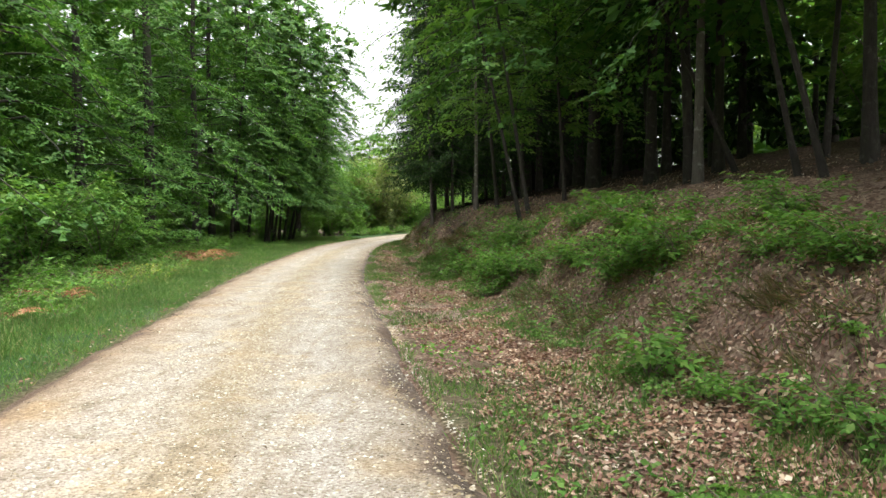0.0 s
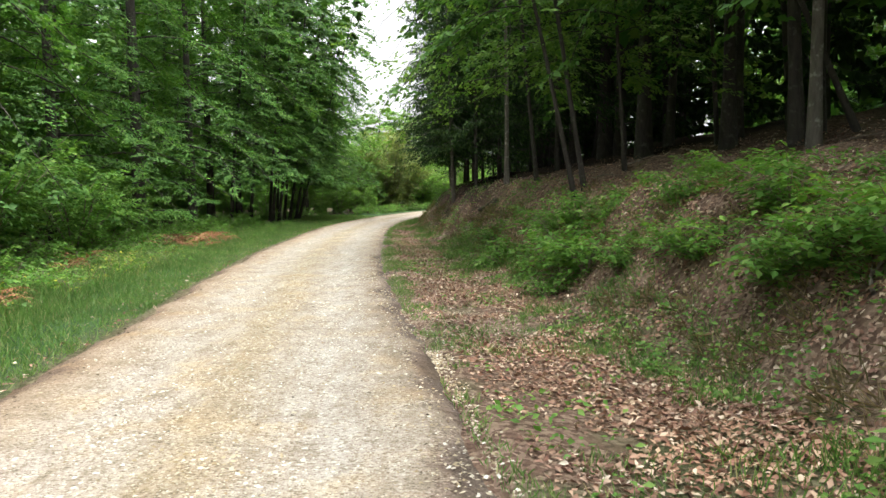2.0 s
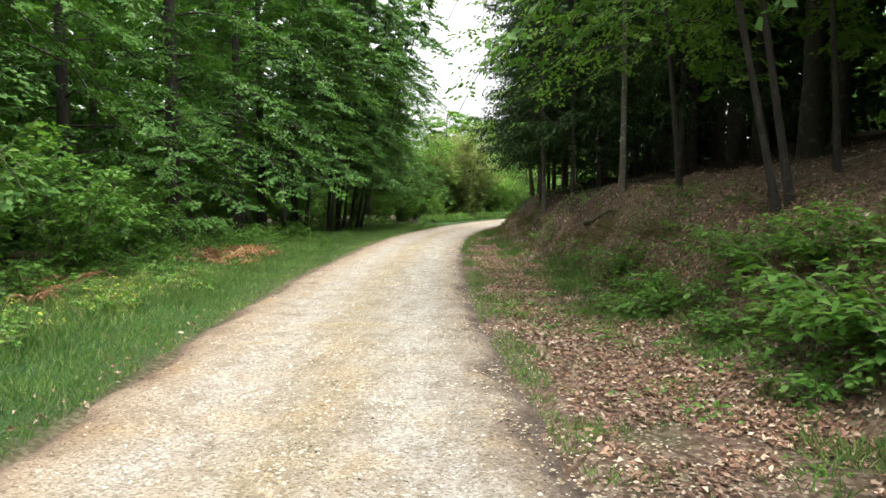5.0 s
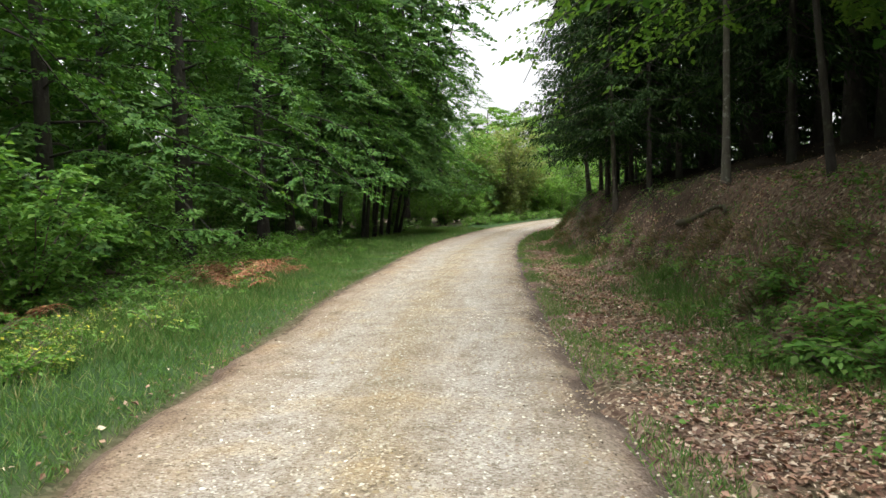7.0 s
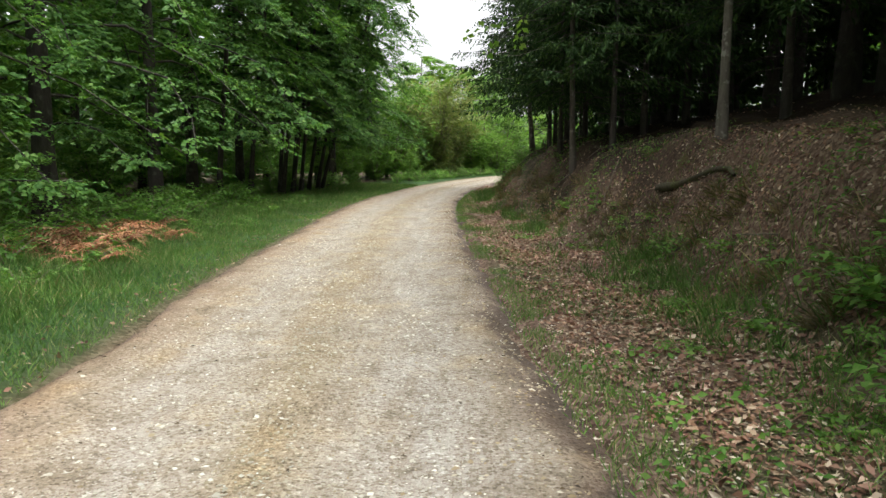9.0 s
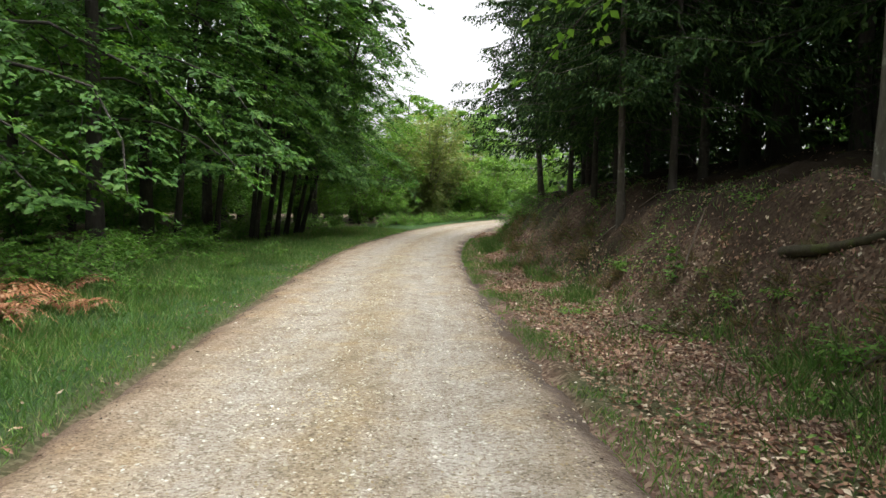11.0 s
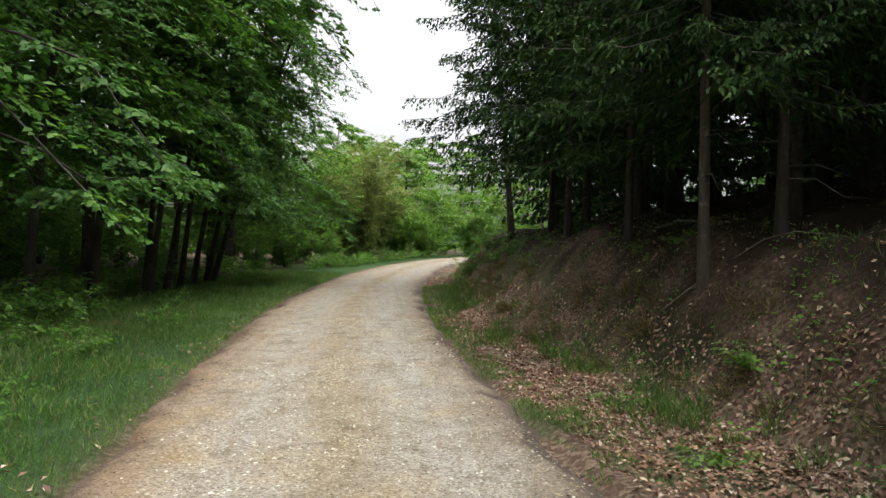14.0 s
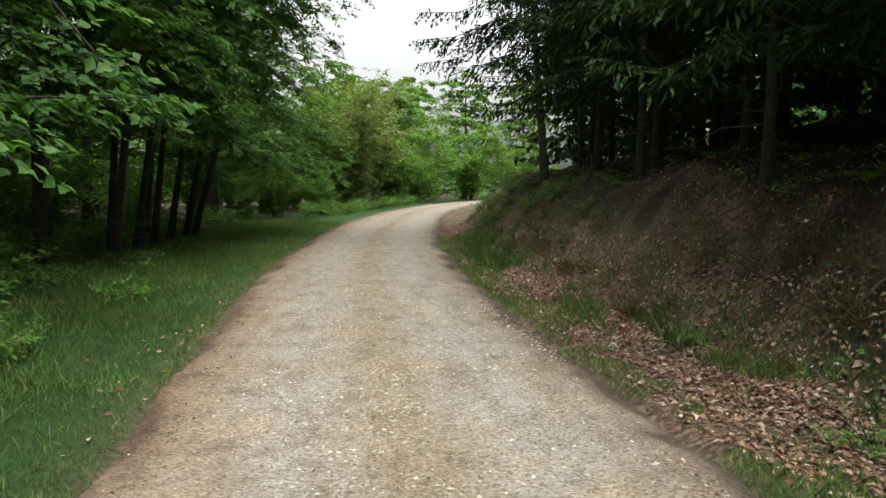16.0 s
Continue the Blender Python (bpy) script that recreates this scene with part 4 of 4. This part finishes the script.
def scatter_straw():
    rng = np.random.default_rng(92)
    n = 13000
    c = rng.uniform(0, 1, (340, 2)) ** np.array([1.2, 1]) * np.array([50, 1]) + np.array([5, 0])
    pick = rng.integers(0, len(c), n)
    pick = pick[(c[pick, 0] < 26) | (pick % 2 == 0)]
    n = len(pick)
    y = c[pick, 0] + rng.normal(0, 0.07, n)
    toe = np.interp(y, [0, 15, 25, 31, 38, 60], [2.3, 2.2, 2.25, 1.65, 1.0, 0.9])
    u = toe + 0.1 + 1.7 * c[pick, 1] + rng.normal(0, 0.07, n)
    u = np.where(y > 20, toe + 0.55 * (u - toe), u)
    x = right(y) + u
    P = np.stack([x, y, gz(x, y) - 0.01], 1)
    D = np.array([-0.55, 0, 0.55]) + rng.normal(0, 0.45, (n, 3))
    v, f = blades(P, D, np.array([-0.5, -0.2, 0.8]) + rng.normal(0, 0.4, (n, 3)), rng.uniform(0.12, 0.32, n), 0.005 * rng.uniform(0.6, 1.5, n), 0.2)
    tagged(new("dry_grass", mesh_of("dry_grass", v, f, M_STRAW)), "dry straw-coloured grass hanging down the bank", "grass", kind="stuff")


def scatter_leaves():
    rng = np.random.default_rng(93)
    n = 145000
    y = 3 + 50 * rng.uniform(0, 1, n) ** 1.25
    toe = np.interp(y, [0, 15, 25, 31, 38, 60], [2.0, 1.9, 1.95, 1.4, 0.8, 0.8])
    band = rng.uniform(0, 1, n)
    u = np.where(band < 0.5, rng.uniform(0.04, 1, n) ** 0.62 * (toe + 0.3), np.where(band < 0.9, toe + rng.uniform(0, 2.7, n), toe + 2.5 + rng.uniform(0, 5, n)))
    x = right(y) + u
    keep = (lumps(x * 1.2, y * 0.9, 41) + 0.6 * lumps(x * 3.3, y * 3.3, 42) > np.where(u > toe + 0.2, -0.85, -0.6)) & (u > 0.1)
    keep &= ~((y > 24) & (u > toe + 1.6 - 0.6 * sstep(26, 31, y)) & (rng.uniform(0, 1, n) < 0.86 * sstep(24, 30, y)))
    n2 = 800
    y2 = rng.uniform(5, 45, n2)
    y3 = rng.uniform(-9, 4, 9000)
    u3 = rng.uniform(0.1, 5.5, 9000)
    v2 = np.abs(rng.normal(0, 0.35, n2))
    x = np.concatenate([x[keep], left(y2) - v2, right(y3) + u3])
    y = np.concatenate([y[keep], y2, y3])
    m = len(x)
    slope = unit(np.stack([(gz(x - 0.06, y) - gz(x + 0.06, y)) / 0.12, (gz(x, y - 0.06) - gz(x, y + 0.06)) / 0.12, np.ones(m)], 1))
    P = np.stack([x, y, gz(x, y)], 1) + slope * rng.uniform(0.008, 0.035, m)[:, None]
    N = slope + rng.normal(0, 0.4, (m, 3))
    D = rng.normal(0, 1, (m, 3))
    D = D - slope * np.sum(D * slope, 1)[:, None] + slope * rng.normal(0.05, 0.2, m)[:, None]
    sz = rng.uniform(0.03, 0.074, m)
    v, f = blades(P, D, N, sz, sz * rng.uniform(0.35, 0.66, m), rng.uniform(-0.2, 0.55, m)[:, None])
    tagged(new("leaf_litter", mesh_of("leaf_litter", v, f, M_LITTER)), "brown dead beech leaves over verge and bank", "leaf litter", kind="stuff")


def chips(x, y, z, size, rng):
    """Flat angular stones, half sunk in the surface."""
    m = len(x)
    a = rng.uniform(0, 6.28, m)
    sx, sy, sz = size * rng.uniform(0.7, 1.3, m), size * rng.uniform(0.5, 1.0, m), size * rng.uniform(0.25, 0.6, m)
    e1 = np.stack([np.cos(a), np.sin(a), rng.normal(0, 0.15, m)], 1)
    e2 = np.stack([-np.sin(a), np.cos(a), rng.normal(0, 0.15, m)], 1)
    e3 = np.stack([rng.normal(0, 0.25, m), rng.normal(0, 0.25, m), np.ones(m)], 1)
    c = np.stack([x, y, z], 1)
    V = np.stack([c + e1 * sx[:, None], c + e2 * sy[:, None], c - e1 * sx[:, None], c - e2 * sy[:, None], c + e3 * sz[:, None]], 1).reshape(-1, 3)
    k = np.arange(m)[:, None] * 5
    F = np.concatenate([k + t for t in ([0, 1, 4], [1, 2, 4], [2, 3, 4], [3, 0, 4])], 1).reshape(-1, 3)
    return V, F


def scatter_stones():
    rng = np.random.default_rng(94)
    n = 34000
    y = 3.5 + 34 * rng.uniform(0, 1, n) ** 1.1
    band = rng.uniform(0, 1, n)
    s = np.where(band < 0.56, 0.52 + rng.normal(0, 0.045, n), np.where(band < 0.72, 0.96 + rng.normal(0, 0.03, n), rng.uniform(0.06, 0.96, n)))
    keep = rng.uniform(0, 1, n) < 0.65 + 0.45 * lumps(s * 12, y * 1.3, 51)
    s, y = s[keep], y[keep]
    x = left(y) + (right(y) - left(y)) * s
    size = (0.008 + 0.014 * rng.uniform(0, 1, len(x)) ** 3) * (1 + 0.25 * (rng.uniform(0, 1, len(x)) < 0.03))
    n3 = 5200
    y3 = np.where(rng.uniform(0, 1, n3) < 0.3, rng.normal(12.2, 1.3, n3), np.where(rng.uniform(0, 1, n3) < 0.5, rng.normal(19, 2, n3), rng.uniform(4, 26, n3)))
    x3 = right(y3) + np.where(y3 < 11, 0.05 + np.abs(rng.normal(0, 0.09, n3)), rng.uniform(0.0, 1.5, n3))
    X, Y = np.concatenate([x, x3]), np.concatenate([y, y3])
    Z = np.concatenate([section(s) + 0.006 * lumps(x * 3, y * 3, 11) + 0.003, gz(x3, y3) + 0.006])
    V, F = chips(X, Y, Z, np.concatenate([size, rng.uniform(0.008, 0.018, n3)]), rng)
    tagged(new("loose_gravel", mesh_of("loose_gravel", V, F, M_STONE)), "loose pale limestone chips on the track and its rim", "gravel", kind="stuff")
    n = 15000
    y = 3.5 + 34 * rng.uniform(0, 1, n) ** 1.1
    s = np.where(rng.uniform(0, 1, n) < 0.5, 0.3, 0.74) + rng.normal(0, 0.09, n)
    keep = rng.uniform(0, 1, n) < 0.5 + 0.6 * lumps(s * 9, y * 0.9, 53)
    s, y = s[keep], y[keep]
    x = left(y) + (right(y) - left(y)) * s
    V, F = chips(x, y, section(s) + 0.006 * lumps(x * 3, y * 3, 11) + 0.001, 0.006 + 0.015 * rng.uniform(0, 1, len(x)) ** 2.5, rng)
    tagged(new("white_chips", mesh_of("white_chips", V, F, M_CHIP)), "white limestone chips pressed into the wheel tracks", "gravel", kind="stuff")
    m = 1500
    y = rng.uniform(4, 45, m)
    s = np.where(rng.uniform(0, 1, m) < 0.45, rng.uniform(0.03, 0.97, m), np.where(rng.uniform(0, 1, m) < 0.5, 0.05, 0.95) + rng.normal(0, 0.03, m))
    x = left(y) + (right(y) - left(y)) * s
    P = np.stack([x, y, section(s) + 0.012], 1)
    D = rng.normal(0, 1, (m, 3)) * np.array([1, 1, 0.1])
    sz = rng.uniform(0.014, 0.045, m)
    V, F = blades(P, D, np.array([0, 0, 1.0]) + rng.normal(0, 0.3, (m, 3)), sz, sz * rng.uniform(0.12, 0.6, m), 0.3)
    tagged(new("road_litter", mesh_of("road_litter", V, F, M_DARK)), "dark twig bits and old leaves lying on the track", "litter", kind="stuff")


def scatter_cover():
    """Low green leaves of ivy, bramble and seedlings between the dead leaves."""
    rng = np.random.default_rng(95)
    n = 3400
    cy = 3.5 + 42 * rng.uniform(0, 1, n) ** 1.35
    toe = np.interp(cy, [0, 15, 25, 31, 38, 60], [2.0, 1.9, 1.95, 1.4, 0.8, 0.8])
    cu = np.where(rng.uniform(0, 1, n) < 0.9, toe + rng.uniform(0.0, 2.8, n), rng.uniform(0.15, 1, n) * toe)
    cx = right(cy) + cu
    keep = (lumps(cx * 0.9, cy * 0.6, 61) + 0.5 * lumps(cx * 3, cy * 3, 62) > -0.25) & (rng.uniform(0, 1, n) > 0.85 * sstep(19, 25, cy))
    cx, cy = cx[keep], cy[keep]
    k = 11
    x = np.repeat(cx, k) + rng.normal(0, 0.085, len(cx) * k)
    y = np.repeat(cy, k) + rng.normal(0, 0.085, len(cx) * k)
    m = len(x)
    P = np.stack([x, y, gz(x, y) + rng.uniform(0.02, 0.14, m)], 1)
    D = rng.normal(0, 1, (m, 3)) * np.array([1, 1, 0.3]) + np.array([-0.3, 0, 0])
    N = np.array([-0.3, -0.15, 1.0]) + rng.normal(0, 0.4, (m, 3))
    sz = rng.uniform(0.03, 0.075, m)
    v, f = blades(P, D, N, sz, sz * 0.62)
    tagged(new("ground_cover", mesh_of("ground_cover", v, f, M_SHRUB)), "low green leaves among the dead ones on the bank", "ground cover", kind="stuff")


scatter_cover()
scatter_grass()
scatter_straw()
scatter_leaves()
scatter_stones()
